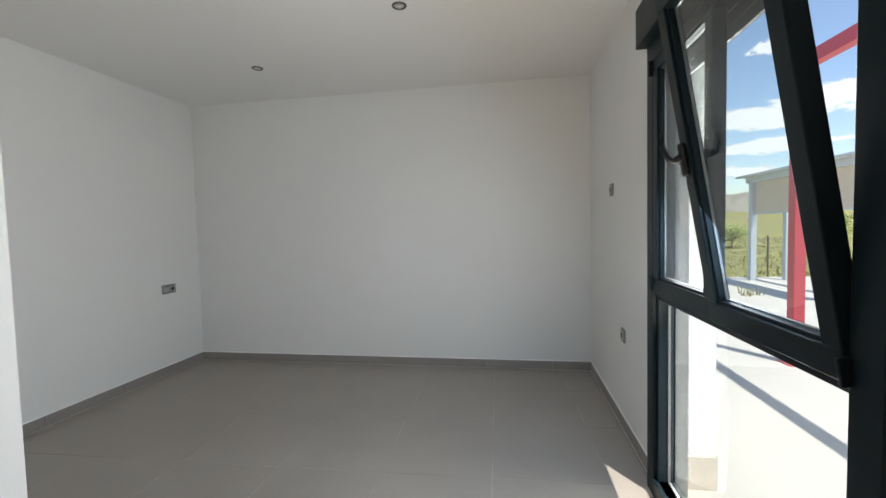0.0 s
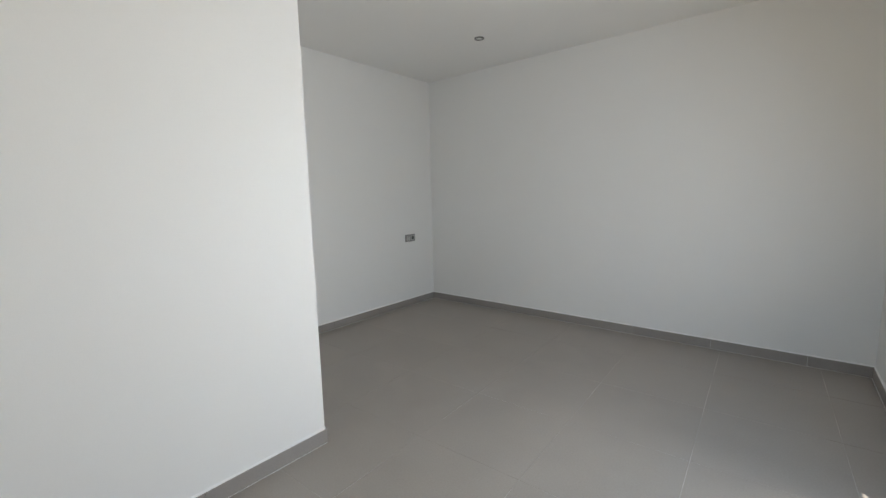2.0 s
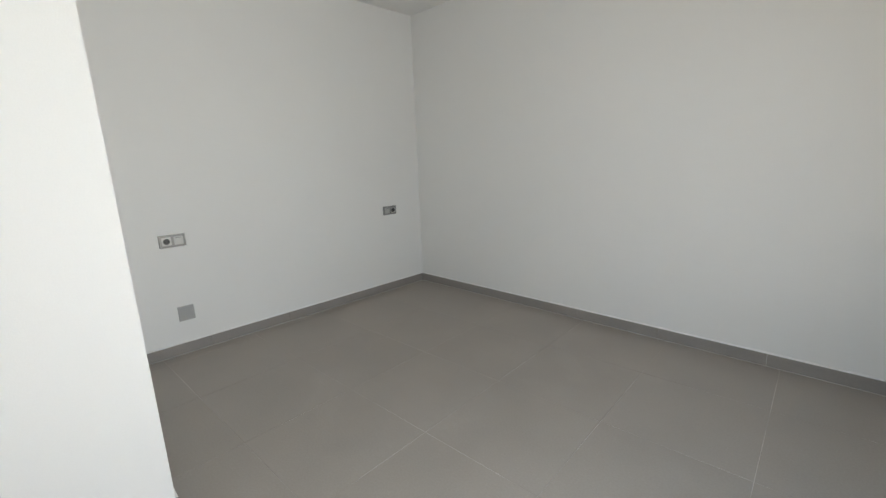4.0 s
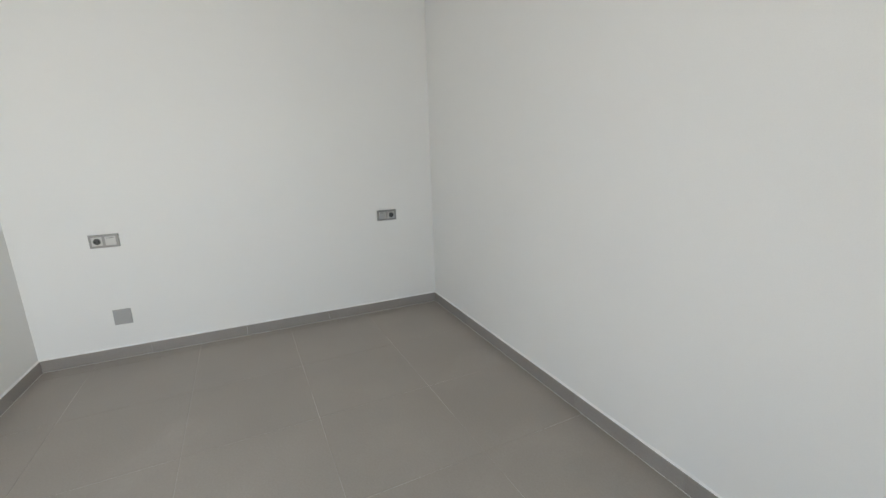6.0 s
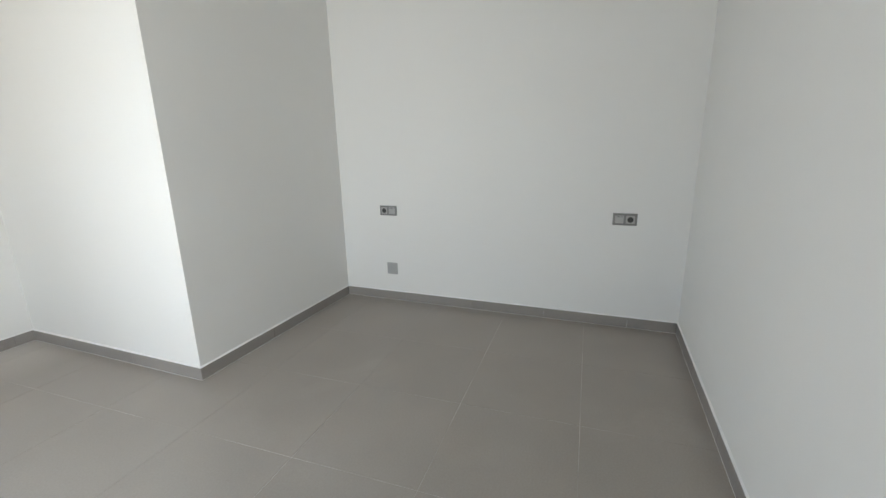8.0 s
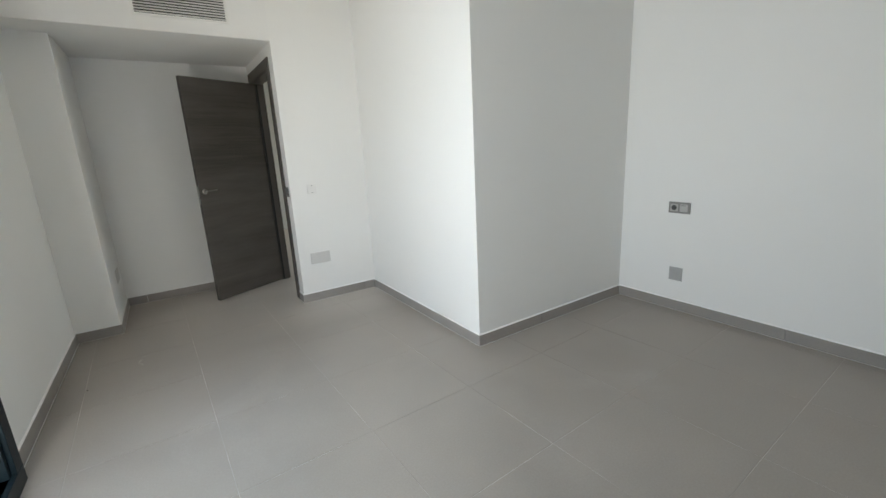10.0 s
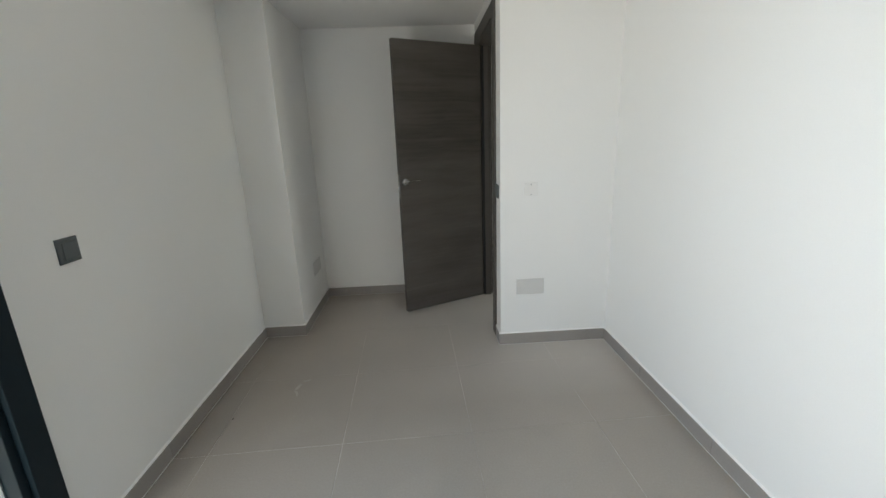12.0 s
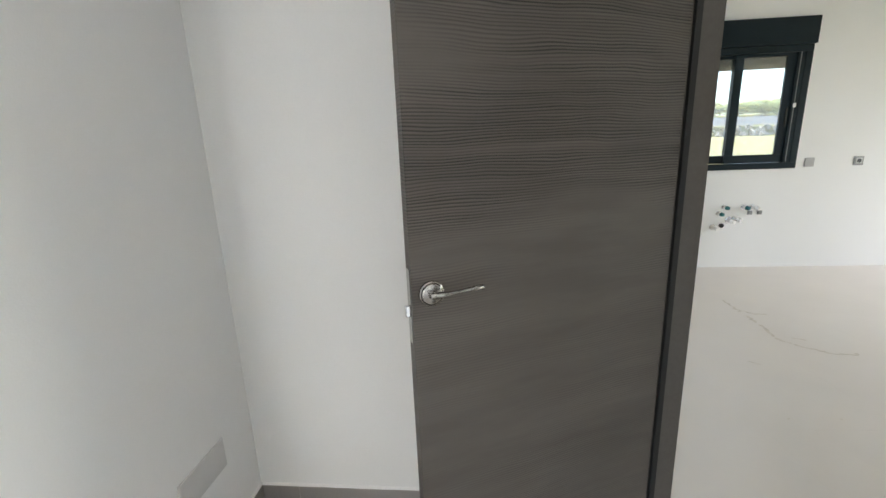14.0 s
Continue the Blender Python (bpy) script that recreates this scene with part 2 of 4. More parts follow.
    nt.links.new(mul.outputs[0], mix.inputs["Factor"])
    mix.inputs["A"].default_value, mix.inputs["B"].default_value = (*light, 1), (*dark, 1)
    streak, tone, shade = nt.nodes.new("ShaderNodeTexNoise"), nt.nodes.new("ShaderNodeMapRange"), nt.nodes.new("ShaderNodeMix")
    streak.inputs["Scale"].default_value, streak.inputs["Detail"].default_value = 13, 4
    nt.links.new(combb.outputs[0], streak.inputs["Vector"])
    tone.inputs["From Min"].default_value, tone.inputs["From Max"].default_value = 0.35, 0.65
    tone.inputs["To Min"].default_value, tone.inputs["To Max"].default_value = 0.80, 1.12
    nt.links.new(streak.outputs["Fac"], tone.inputs["Value"])
    shade.data_type, shade.blend_type = "RGBA", "MULTIPLY"
    shade.inputs["Factor"].default_value = 1.0
    nt.links.new(mix.outputs["Result"], shade.inputs["A"])
    nt.links.new(tone.outputs[0], shade.inputs["B"])
    nt.links.new(shade.outputs["Result"], b.inputs["Base Color"])
    b.inputs["Roughness"].default_value = 0.55
    bp = nt.nodes.new("ShaderNodeBump")
    bp.invert = True
    bp.inputs["Strength"].default_value, bp.inputs["Distance"].default_value = 0.8, 0.0014
    nt.links.new(mul.outputs[0], bp.inputs["Height"])
    nt.links.new(bp.outputs["Normal"], b.inputs["Normal"])
    return mat


def land_material(name):
    """Dry meadow, green crops and bare soil in broad patches, with a finer mottle."""
    mat = material(name, (1, 1, 1), 0.95, 0, 0.40, 0.11, 1.7)
    nt = mat.node_tree
    b = nt.nodes["Principled BSDF"]
    mottle = b.inputs["Base Color"].links[0].from_socket
    geo, field, ramp, mul = [nt.nodes.new(k) for k in ("ShaderNodeNewGeometry", "ShaderNodeTexNoise", "ShaderNodeValToRGB", "ShaderNodeMix")]
    field.inputs["Scale"].default_value, field.inputs["Detail"].default_value = 0.018, 5
    nt.links.new(geo.outputs["Position"], field.inputs["Vector"])
    nt.links.new(field.outputs["Fac"], ramp.inputs["Fac"])
    e = ramp.color_ramp.elements
    e[0].position, e[0].color = 0.36, (0.200, 0.200, 0.052, 1)
    e[1].position, e[1].color = 0.66, (0.255, 0.185, 0.120, 1)
    e.new(0.47).color = (0.255, 0.235, 0.075, 1)
    e.new(0.57).color = (0.200, 0.190, 0.070, 1)
    mul.data_type, mul.blend_type = "RGBA", "MULTIPLY"
    mul.inputs["Factor"].default_value = 1.0
    nt.links.new(ramp.outputs["Color"], mul.inputs["A"])
    nt.links.new(mottle, mul.inputs["B"])
    nt.links.new(mul.outputs["Result"], b.inputs["Base Color"])
    return mat


def glass_material(name, tint=(0.93, 0.96, 0.95), pale_film=0.0):
    mat = bpy.data.materials.new(name)
    mat.use_nodes = True
    nt = mat.node_tree
    nt.nodes.remove(nt.nodes["Principled BSDF"])
    out = nt.nodes["Material Output"]
    clear, gloss = nt.nodes.new("ShaderNodeBsdfTransparent"), nt.nodes.new("ShaderNodeBsdfGlossy")
    clear.inputs["Color"].default_value = (*tint, 1)
    gloss.inputs["Roughness"].default_value = 0.01
    fres, mix = nt.nodes.new("ShaderNodeLayerWeight"), nt.nodes.new("ShaderNodeMixShader")
    power, gain = nt.nodes.new("ShaderNodeMath"), nt.nodes.new("ShaderNodeMath")
    power.operation, gain.operation = "POWER", "MULTIPLY_ADD"
    power.inputs[1].default_value, gain.inputs[1].default_value, gain.inputs[2].default_value = 5.0, 0.93, 0.05
    nt.links.new(fres.outputs["Facing"], power.inputs[0])
    nt.links.new(power.outputs[0], gain.inputs[0])
    nt.links.new(gain.outputs[0], mix.inputs["Fac"])
    nt.links.new(clear.outputs[0], mix.inputs[1])
    nt.links.new(gloss.outputs[0], mix.inputs[2])
    nt.links.new(mix.outputs[0], out.inputs["Surface"])
    # pale veil put into the pane to imitate haze over the view
    if pale_film:
        film_, dull = nt.nodes.new("ShaderNodeMixShader"), nt.nodes.new("ShaderNodeBsdfTranslucent")
        dull.inputs["Color"].default_value = (0.8, 0.8, 0.78, 1)
        film_.inputs["Fac"].default_value = pale_film
        nt.links.new(mix.outputs[0], film_.inputs[1])
        nt.links.new(dull.outputs[0], film_.inputs[2])
        nt.links.new(film_.outputs[0], out.inputs["Surface"])
    return mat


M_WALL = material("wall_paint", (0.86, 0.855, 0.835), 0.85, 0, 0.018, 1.1, 220, 0.0006)
M_CEIL = material("ceiling_paint", (0.85, 0.845, 0.83), 0.9, 0, 0.015, 1.0, 200, 0.0004)
trowelled(M_WALL, 0.005)
trowelled(M_CEIL, 0.003)
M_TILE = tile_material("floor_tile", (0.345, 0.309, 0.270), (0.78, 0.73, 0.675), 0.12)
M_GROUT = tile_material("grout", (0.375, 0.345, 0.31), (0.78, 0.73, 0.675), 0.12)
M_SKIRT = material("skirting_tile", (0.31, 0.287, 0.268), 0.42, 0, 0.08, 5, 140, 0.0003, 0.04)
M_FILL = material("white_filler", (0.87, 0.86, 0.84), 0.9, 0, 0.05, 8, 100)
M_DOOR = wood_material("door_laminate", (0.019, 0.016, 0.014), (0.104, 0.091, 0.080))
M_CASE = material("casing_laminate", (0.090, 0.081, 0.072), 0.5, 0, 0.14, 3, 80, 0.0004)
M_BLACK = material("black_powder_coat", (0.006, 0.006, 0.007), 0.62, 0, 0.05, 8, 300)
M_DARK = material("dark_gap", (0.012, 0.012, 0.012), 0.6)
M_ANTH = material("anthracite_aluminium", (0.008, 0.016, 0.021), 0.40, 0, 0.08, 6, 400, 0.0002)
M_ANTH.node_tree.nodes["Principled BSDF"].inputs["Specular IOR Level"].default_value = 0.2
M_GUIDE = material("grey_aluminium", (0.19, 0.20, 0.20), 0.4, 0.4, 0.08, 5, 200)
M_SLAT = material("shutter_aluminium", (0.07, 0.075, 0.075), 0.5, 0.0, 0.08, 5, 200)
M_SHUTTER = material("blue_grey_shutter", (0.16, 0.19, 0.22), 0.5, 0.1, 0.08, 5, 200)
# lighter copy of the silver plastic, with a highlight put into its colour
M_BUTTON = material("highlit_silver_plastic", (0.48, 0.48, 0.475), 0.40, 0.55, 0.05, 12, 300)
M_SPACER = material("spacer_aluminium", (0.24, 0.24, 0.24), 0.5, 0.5, 0.04, 8, 200)
M_PINHOLE = material("pin_hole_black", (0.01, 0.01, 0.01), 0.7)
M_SILVER = material("silver_plastic", (0.27, 0.27, 0.268), 0.36, 0.6, 0.05, 12, 300)
M_SILVERD = material("dark_silver_plastic", (0.13, 0.13, 0.13), 0.4, 0.3, 0.05, 12, 300)
M_WELL = material("socket_well_shade", (0.055, 0.056, 0.058), 0.5, 0.0, 0.05, 12, 300)
M_SWITCH = material("dark_grey_plastic", (0.105, 0.118, 0.118), 0.45, 0.2, 0.05, 12, 300)
M_PLATE = material("grey_cover_plate", (0.41, 0.408, 0.40), 0.6, 0, 0.05, 12, 200)
M_PLATEW = material("pale_cover_plate", (0.66, 0.65, 0.63), 0.6, 0, 0.04, 12, 200)
M_WHITEP = material("white_plastic", (0.82, 0.81, 0.79), 0.5, 0, 0.03, 12, 200)
M_NICKEL = material("satin_nickel", (0.46, 0.445, 0.42), 0.24, 1.0, 0.05, 10, 300)
M_RIM = material("dark_nickel", (0.13, 0.125, 0.115), 0.3, 1.0, 0.05, 10, 300)
M_CHROME = material("chrome", (0.78, 0.78, 0.78), 0.12, 1.0, 0.04, 10, 300)
M_LENS = material("lamp_lens", (0.55, 0.55, 0.52), 0.2, 0, 0.05, 30, 300)
M_GLASS = glass_material("window_glass")
# tinted and veiled to soften the bright view outside
M_HAZED = glass_material("hazed_kitchen_glass", (0.90, 0.92, 0.88), 0.15)
M_TEAL = material("teal_plastic", (0.02, 0.14, 0.15), 0.4, 0, 0.08, 20, 200)
M_RENDER = material("white_render", (0.80, 0.78, 0.74), 0.9, 0, 0.05, 2, 90, 0.0015)
M_TERRACE = material("pale_concrete", (0.530, 0.500, 0.455), 0.85, 0, 0.07, 1.2, 60, 0.001)
M_RED = material("red_painted_steel", (0.47, 0.060, 0.080), 0.4, 0, 0.08, 3, 120)
M_STEEL = material("pale_grey_steel", (0.52, 0.56, 0.60), 0.5, 0.2, 0.06, 3, 120)
M_CANVAS = material("beige_canvas", (0.60, 0.52, 0.41), 0.85, 0, 0.06, 3, 150, 0.001)
M_LAND = land_material("dry_grassland")
M_HILL = material("bare_hillside", (0.235, 0.22, 0.175), 0.95, 0, 0.25, 0.012, 0.08)
M_GRASS = material("grass_blades", (0.36, 0.34, 0.14), 0.8, 0, 0.25, 0.8, 6)
M_LEAF = material("shrub_leaves", (0.27, 0.31, 0.09), 0.7, 0, 0.3, 1.5, 8)
M_BARK = material("bark", (0.12, 0.09, 0.06), 0.9, 0, 0.2, 4, 40)
M_ROCK = material("pale_rubble", (0.30, 0.28, 0.27), 0.9, 0, 0.4, 2.5, 12)
M_ROAD = material("asphalt", (0.075, 0.080, 0.092), 0.9, 0, 0.1, 0.5, 20)


def cloud_material(name):
    """Thin cloud: a ragged veil, dense in the middle, that thins out to clear sky."""
    mat = bpy.data.materials.new(name)
    mat.use_nodes = True
    nt = mat.node_tree
    nt.nodes.remove(nt.nodes["Principled BSDF"])
    tc, far_, tear, puff = [nt.nodes.new(k) for k in ("ShaderNodeTexCoord", "ShaderNodeVectorMath", "ShaderNodeTexNoise", "ShaderNodeMath")]
    veil, clear, white, mix = [nt.nodes.new(k) for k in ("ShaderNodeMapRange", "ShaderNodeBsdfTransparent", "ShaderNodeEmission", "ShaderNodeMixShader")]
    stretch, info = nt.nodes.new("ShaderNodeVectorMath"), nt.nodes.new("ShaderNodeObjectInfo")
    nt.links.new(tc.outputs["Object"], far_.inputs[0])
    far_.operation = "LENGTH"
    stretch.operation = "MULTIPLY_ADD"
    stretch.inputs[1].default_value = (1.7, 1.0, 0.8)
    nt.links.new(tc.outputs["Object"], stretch.inputs[0])
    nt.links.new(info.outputs["Location"], stretch.inputs[2])
    nt.links.new(stretch.outputs[0], tear.inputs["Vector"])
    tear.inputs["Scale"].default_value, tear.inputs["Detail"].default_value, tear.inputs["Roughness"].default_value = 1.6, 7, 0.56
    puff.operation = "MULTIPLY_ADD"
    puff.inputs[1].default_value = -1.7
    nt.links.new(tear.outputs["Fac"], puff.inputs[0])
    nt.links.new(far_.outputs["Value"], puff.inputs[2])
    veil.interpolation_type = "SMOOTHSTEP"
    veil.inputs["From Min"].default_value, veil.inputs["From Max"].default_value = -0.02, -0.30
    veil.inputs["To Max"].default_value = 0.88
    nt.links.new(puff.outputs[0], veil.inputs["Value"])
    white.inputs["Color"].default_value, white.inputs["Strength"].default_value = (0.97, 0.985, 1.0, 1), 0.95
    nt.links.new(veil.outputs[0], mix.inputs["Fac"])
    nt.links.new(clear.outputs[0], mix.inputs[1])
    nt.links.new(white.outputs[0], mix.inputs[2])
    nt.links.new(mix.outputs[0], nt.nodes["Material Output"].inputs["Surface"])
    return mat


M_CLOUD = cloud_material("cloud")


# ---- mesh helpers ----
def box(bm, x0, x1, y0, y1, z0, z1, bevel=0.0, turn=None):
    m = Matrix.Translation(((x0 + x1) / 2, (y0 + y1) / 2, (z0 + z1) / 2)) @ Matrix.Diagonal((abs(x1 - x0), abs(y1 - y0), abs(z1 - z0), 1))
    made = bmesh.ops.create_cube(bm, size=1.0, matrix=m)
    if bevel:
        edges = list({e for v in made["verts"] for e in v.link_edges})
        made = bmesh.ops.bevel(bm, geom=edges, offset=bevel, segments=2, affect="EDGES", profile=0.5)
    if turn is not None:
        bmesh.ops.transform(bm, matrix=turn, verts=made["verts"])
    return made["verts"]


def rod(bm, a, b, r0, r1=None, sides=16):
    a, b = Vector(a), Vector(b)
    turn = (b - a).to_track_quat("Z", "Y").to_matrix().to_4x4()
    m = Matrix.Translation((a + b) / 2) @ turn
    return bmesh.ops.create_cone(bm, cap_ends=True, segments=sides, radius1=r0, radius2=r0 if r1 is None else r1, depth=(b - a).length, matrix=m)["verts"]


def boxes(*rows, bevel=0.0):
    bm = bmesh.new()
    for r in rows:
        box(bm, *r, bevel=bevel)
    return bm


def mesh_of(name, bm, mat, smooth=False):
    me = bpy.data.meshes.new(name)
    bm.to_mesh(me)
    bm.free()
    me.materials.append(mat)
    if smooth:
        for p in me.polygons:
            p.use_smooth = True
    return me


def part(name, bm, mat, parent=None, label="", at=None, smooth=False):
    ob = new(name, mesh_of(name, bm, mat, smooth))
    ob.parent = parent
    if at is not None:
        ob.matrix_basis = at
    if label:
        tagged(ob, label)
    return ob


def thing(name, label, category, at=None, kind="", group=""):
    ob = new(name)
    ob.empty_display_size = 0.1
    if at is not None:
        ob.matrix_basis = at
    return tagged(ob, label, category, group, kind)


def setting(name, bm, mat, label, category):
    return tagged(part(name, bm, mat), label, category, "", "structure")


def sweep(bm, points, radii, sides=10, flat=1.0):
    """A tapered tube through the points; flat squeezes its section sideways."""
    rings = []
    for i, p in enumerate(points):
        p = Vector(p)
        d = Vector(points[min(i + 1, len(points) - 1)]) - Vector(points[max(i - 1, 0)])
        q = d.to_track_quat("Z", "Y")
        rings.append([bm.verts.new(p + q @ Vector((math.cos(k * math.tau / sides) * radii[i], math.sin(k * math.tau / sides) * radii[i] * flat, 0))) for k in range(sides)])
    for a, b in zip(rings, rings[1:]):
        for k in range(sides):
            bm.faces.new((a[k], a[(k + 1) % sides], b[(k + 1) % sides], b[k]))
    bm.faces.new(rings[0][::-1])
    bm.faces.new(rings[-1])


# ---- the house ----
W, H = 3.945, 2.635          # window wall and ceiling
WO = 4.215                   # outer face of the window wall
KY = -8.70                   # far wall of the kitchen
O0, O1 = -3.02, -1.70        # window opening along the wall
paint = "white matt painted plaster wall"
setting("wall_north", boxes((-0.15, WO, 0, 0.25, -0.06, H)), M_WALL, paint, "wall")
setting("wall_west", boxes((-0.15, 0, -4.42, 0, -0.06, H)), M_WALL, paint + " behind the bed place", "wall")
setting("wall_recess_side", boxes((0, 1.472, -2.83, -2.732, -0.06, H)), M_WALL, paint + " of the projecting corner", "wall")
setting("wall_recess_front", boxes((1.472, 1.572, -4.42, -2.732, -0.06, H)), M_WALL, paint + " facing the window", "wall")
setting("wall_short", boxes((-4.0, 2.28, -4.52, -4.42, -0.06, H)), M_WALL, paint + " beside the door", "wall")
setting("wall_door", boxes((2.18, 2.28, -4.655, -4.52, -0.06, H), (2.18, 2.28, -5.392, -4.655, 2.06, H), (2.18, 2.28, KY, -5.392, -0.06, H)),
        M_WALL, paint + " with the door opening", "wall")
setting("wall_passage_end", boxes((2.28, W, -5.645, -5.525, -0.06, H)), M_WALL, paint + " at the end of the entry", "wall")
setting("wall_pillar", boxes((3.66, W, -5.525, -4.735, -0.06, H)), M_WALL, "white painted plaster pillar in the corner", "pillar")
setting("wall_east", boxes((W, WO, -5.645, O0, -0.06, H), (W, WO, O1, 0, -0.06, H), (W, WO, O0, O1, 2.33, H), (4.06, WO, O0, O1, 2.146, 2.33)),
        M_WALL, "white painted outer wall with the tall window", "wall")
setting("ceiling", boxes((-4.2, WO, KY - 0.25, 0.25, H, H + 0.2)), M_CEIL, "flat white painted ceiling", "ceiling")
setting("ceiling_soffit", boxes((2.28, W, -4.735, -4.42, 2.226, H), (2.28, 3.66, -5.525, -4.735, 2.226, H)), M_CEIL, "lowered white plaster soffit over the entry", "soffit")
KX0, KX1, KZ0, KZ1 = -0.345, 0.855, 1.03, 2.39
setting("wall_kitchen", boxes((-4.2, KX0, KY - 0.25, KY, -0.06, H), (KX1, 2.28, KY - 0.25, KY, -0.06, H), (KX0, KX1, KY - 0.25, KY, -0.06, KZ0),
                              (KX0, KX1, KY - 0.25, KY, KZ1, H)), M_WALL, "white painted kitchen wall with a window", "wall")
# out of view; its wide opening is added to let light in
setting("wall_kitchen_side", boxes((-4.2, -4.0, KY, -8.2, -0.06, H), (-4.2, -4.0, -5.0, -4.42, -0.06, H), (-4.2, -4.0, -8.2, -5.0, 2.3, H)),
        M_WALL, "unseen white kitchen wall with an opening added for light", "wall")

# ---- skirting ----
def skirting(name, a, b, out, ext0=0.0, ext1=0.0):
    """A run of skirting tiles from a to b; out: the way it faces. Tiles, and a white filler bead on top."""
    a, b, out = Vector((*a, 0)), Vector((*b, 0)), Vector((*out, 0))
    d = (b - a).normalized()
    a, b = a - d * ext0, b + d * ext1
    length = (b - a).length
    root = thing(name, "grey porcelain skirting tiles along the wall foot", "skirting", None, "structure")
    m = Matrix(((d.x, out.x, 0, a.x), (d.y, out.y, 0, a.y), (0, 0, 1, 0), (0, 0, 0, 1)))
    s = 0.0
    while s < length - 0.004:
        e = min(s + 0.6, length)
        bm = boxes((s + 0.0008, e - 0.0008, 0, 0.010, 0.001, 0.078), bevel=0.0012)
        bmesh.ops.transform(bm, matrix=m, verts=bm.verts)
        bmesh.ops.recalc_face_normals(bm, faces=bm.faces)
        part("skirting_tile", bm, M_SKIRT, root)
        s = e
    bm = bmesh.new()
    rng = random.Random(int(length * 1000) + len(name))
    n = max(int(length / 0.05), 2)
    for lo, hi, reach in (((0.0770, 0.0772), (0.0825, 0.0880), (0.0078, 0.0096)), ((-0.0005, -0.0004), (0.0014, 0.0026), (0.0106, 0.0124))):
        ends = []
        for i in range(n + 1):
            x, z0, z1, y = length * i / n, rng.uniform(*lo), rng.uniform(*hi), rng.uniform(*reach)
            ends.append([bm.verts.new(v) for v in ((x, 0, z0), (x, y, z0), (x, y * 0.86, (z0 + z1) / 2), (x, 0, z1))])
        for p, q in zip(ends, ends[1:]):
            for k in range(3):
                bm.faces.new((p[k], p[k + 1], q[k + 1], q[k]))
    bmesh.ops.transform(bm, matrix=m, verts=bm.verts)
    bmesh.ops.recalc_face_normals(bm, faces=bm.faces)
    part("filler_bead", bm, M_FILL, root, "thin white filler joint")
    return root


skirting("baseboard_north", (0, 0), (W, 0), (0, -1))
skirting("baseboard_west", (0, -2.732), (0, -0.0), (1, 0), 0, -0.01)
skirting("baseboard_recess_side", (1.572, -2.732), (0, -2.732), (0, 1), 0.010, -0.01)
skirting("baseboard_recess_front", (1.572, -2.732), (1.572, -4.42), (1, 0), 0, -0.01)
skirting("baseboard_short", (2.28, -4.42), (1.572, -4.42), (0, 1), 0.010, 0)
skirting("baseboard_strip", (2.28, -4.42), (2.28, -4.553), (1, 0))
skirting("baseboard_passage", (2.30, -5.525), (3.66, -5.525), (0, 1), 0, -0.01)
skirting("baseboard_pillar_side", (3.66, -4.735), (3.66, -5.525), (-1, 0))
skirting("baseboard_pillar_front", (3.66, -4.735), (W, -4.735), (0, 1), 0.010, -0.01)
skirting("baseboard_east_a", (W, -4.735), (W, O0), (-1, 0))
skirting("baseboard_east_b", (W, O1), (W, -0.01), (-1, 0))


# ---- bedroom window ----
def ring(bm, y0, y1, z0, z1, w, x0, x1, bevel=0.002, sill=None):
    """A rectangular frame in the wall's plane, of bars w wide."""
    s = w if sill is None else sill
    box(bm, x0, x1, y0, y1, z0, z0 + s, bevel)
    box(bm, x0, x1, y0, y1, z1 - w, z1, bevel)
    box(bm, x0 + 0.0003, x1 - 0.0003, y0, y0 + w, z0 + s, z1 - w, bevel)
    box(bm, x0 + 0.0003, x1 - 0.0003, y1 - w, y1, z0 + s, z1 - w, bevel)


def pane(name, y0, y1, z0, z1, x, parent, at=None):
    ob = part(name, boxes((x - 0.003, x + 0.003, y0, y1, z0, z1)), M_GLASS, parent, "clear window glass", at)
    ob.visible_shadow = False
    return ob


win = thing("window_1", "tall anthracite aluminium window with one tilted leaf", "window", None, "structure")
bm = bmesh.new()
ring(bm, O0, O1, 0.0, 2.158, 0.080, 3.900, 3.992)
ring(bm, O0 + 0.079, O1 - 0.079, 0.03, 0.986, 0.026, 3.918, 3.985, sill=0.05)
box(bm, 3.950, 3.984, O0 + 0.079, O1 - 0.079, 0.985, 1.035, 0.002)
box(bm, 3.950, 3.992, O0 + 0.079, O0 + 0.110, 1.035, 2.08, 0.002)
box(bm, 3.950, 3.992, O1 - 0.110, O1 - 0.079, 1.035, 2.08, 0.002)
part("window_frame", bm, M_ANTH, win, "anthracite aluminium frame")
pane("lower_pane", O0 + 0.10, O1 - 0.10, 0.07, 0.97, 3.955, win)
bm = bmesh.new()
ring(bm, O0 + 0.106, O1 - 0.106, 0.081, 0.959, 0.004, 3.960, 3.972, 0)
part("glass_spacer", bm, M_SPACER, win, "bright aluminium glass spacer")
for y in (O0 + 0.02, O1 - 0.08):
    part("shutter_guide", boxes((4.003, 4.060, y, y + 0.06, 0.0, 2.14), (4.012, 4.052, y - 0.004 if y < -2 else y - 0.002, y + 0.064 if y < -2 else y + 0.062, 0.0, 2.14)),
         M_GUIDE, win, "grey aluminium shutter guide")
for k in range(4):
    part("shutter_slat", boxes((4.020, 4.034, O0 + 0.03, O1 - 0.03, 1.966 + k * 0.05, 2.013 + k * 0.05), bevel=0.004), M_SLAT, win, "dark grey shutter slat")
bm = boxes((3.852, 4.055, O0 - 0.015, O1 + 0.015, 2.160, 2.345), bevel=0.004)
part("roller_box", bm, M_ANTH, win, "anthracite roller shutter box")


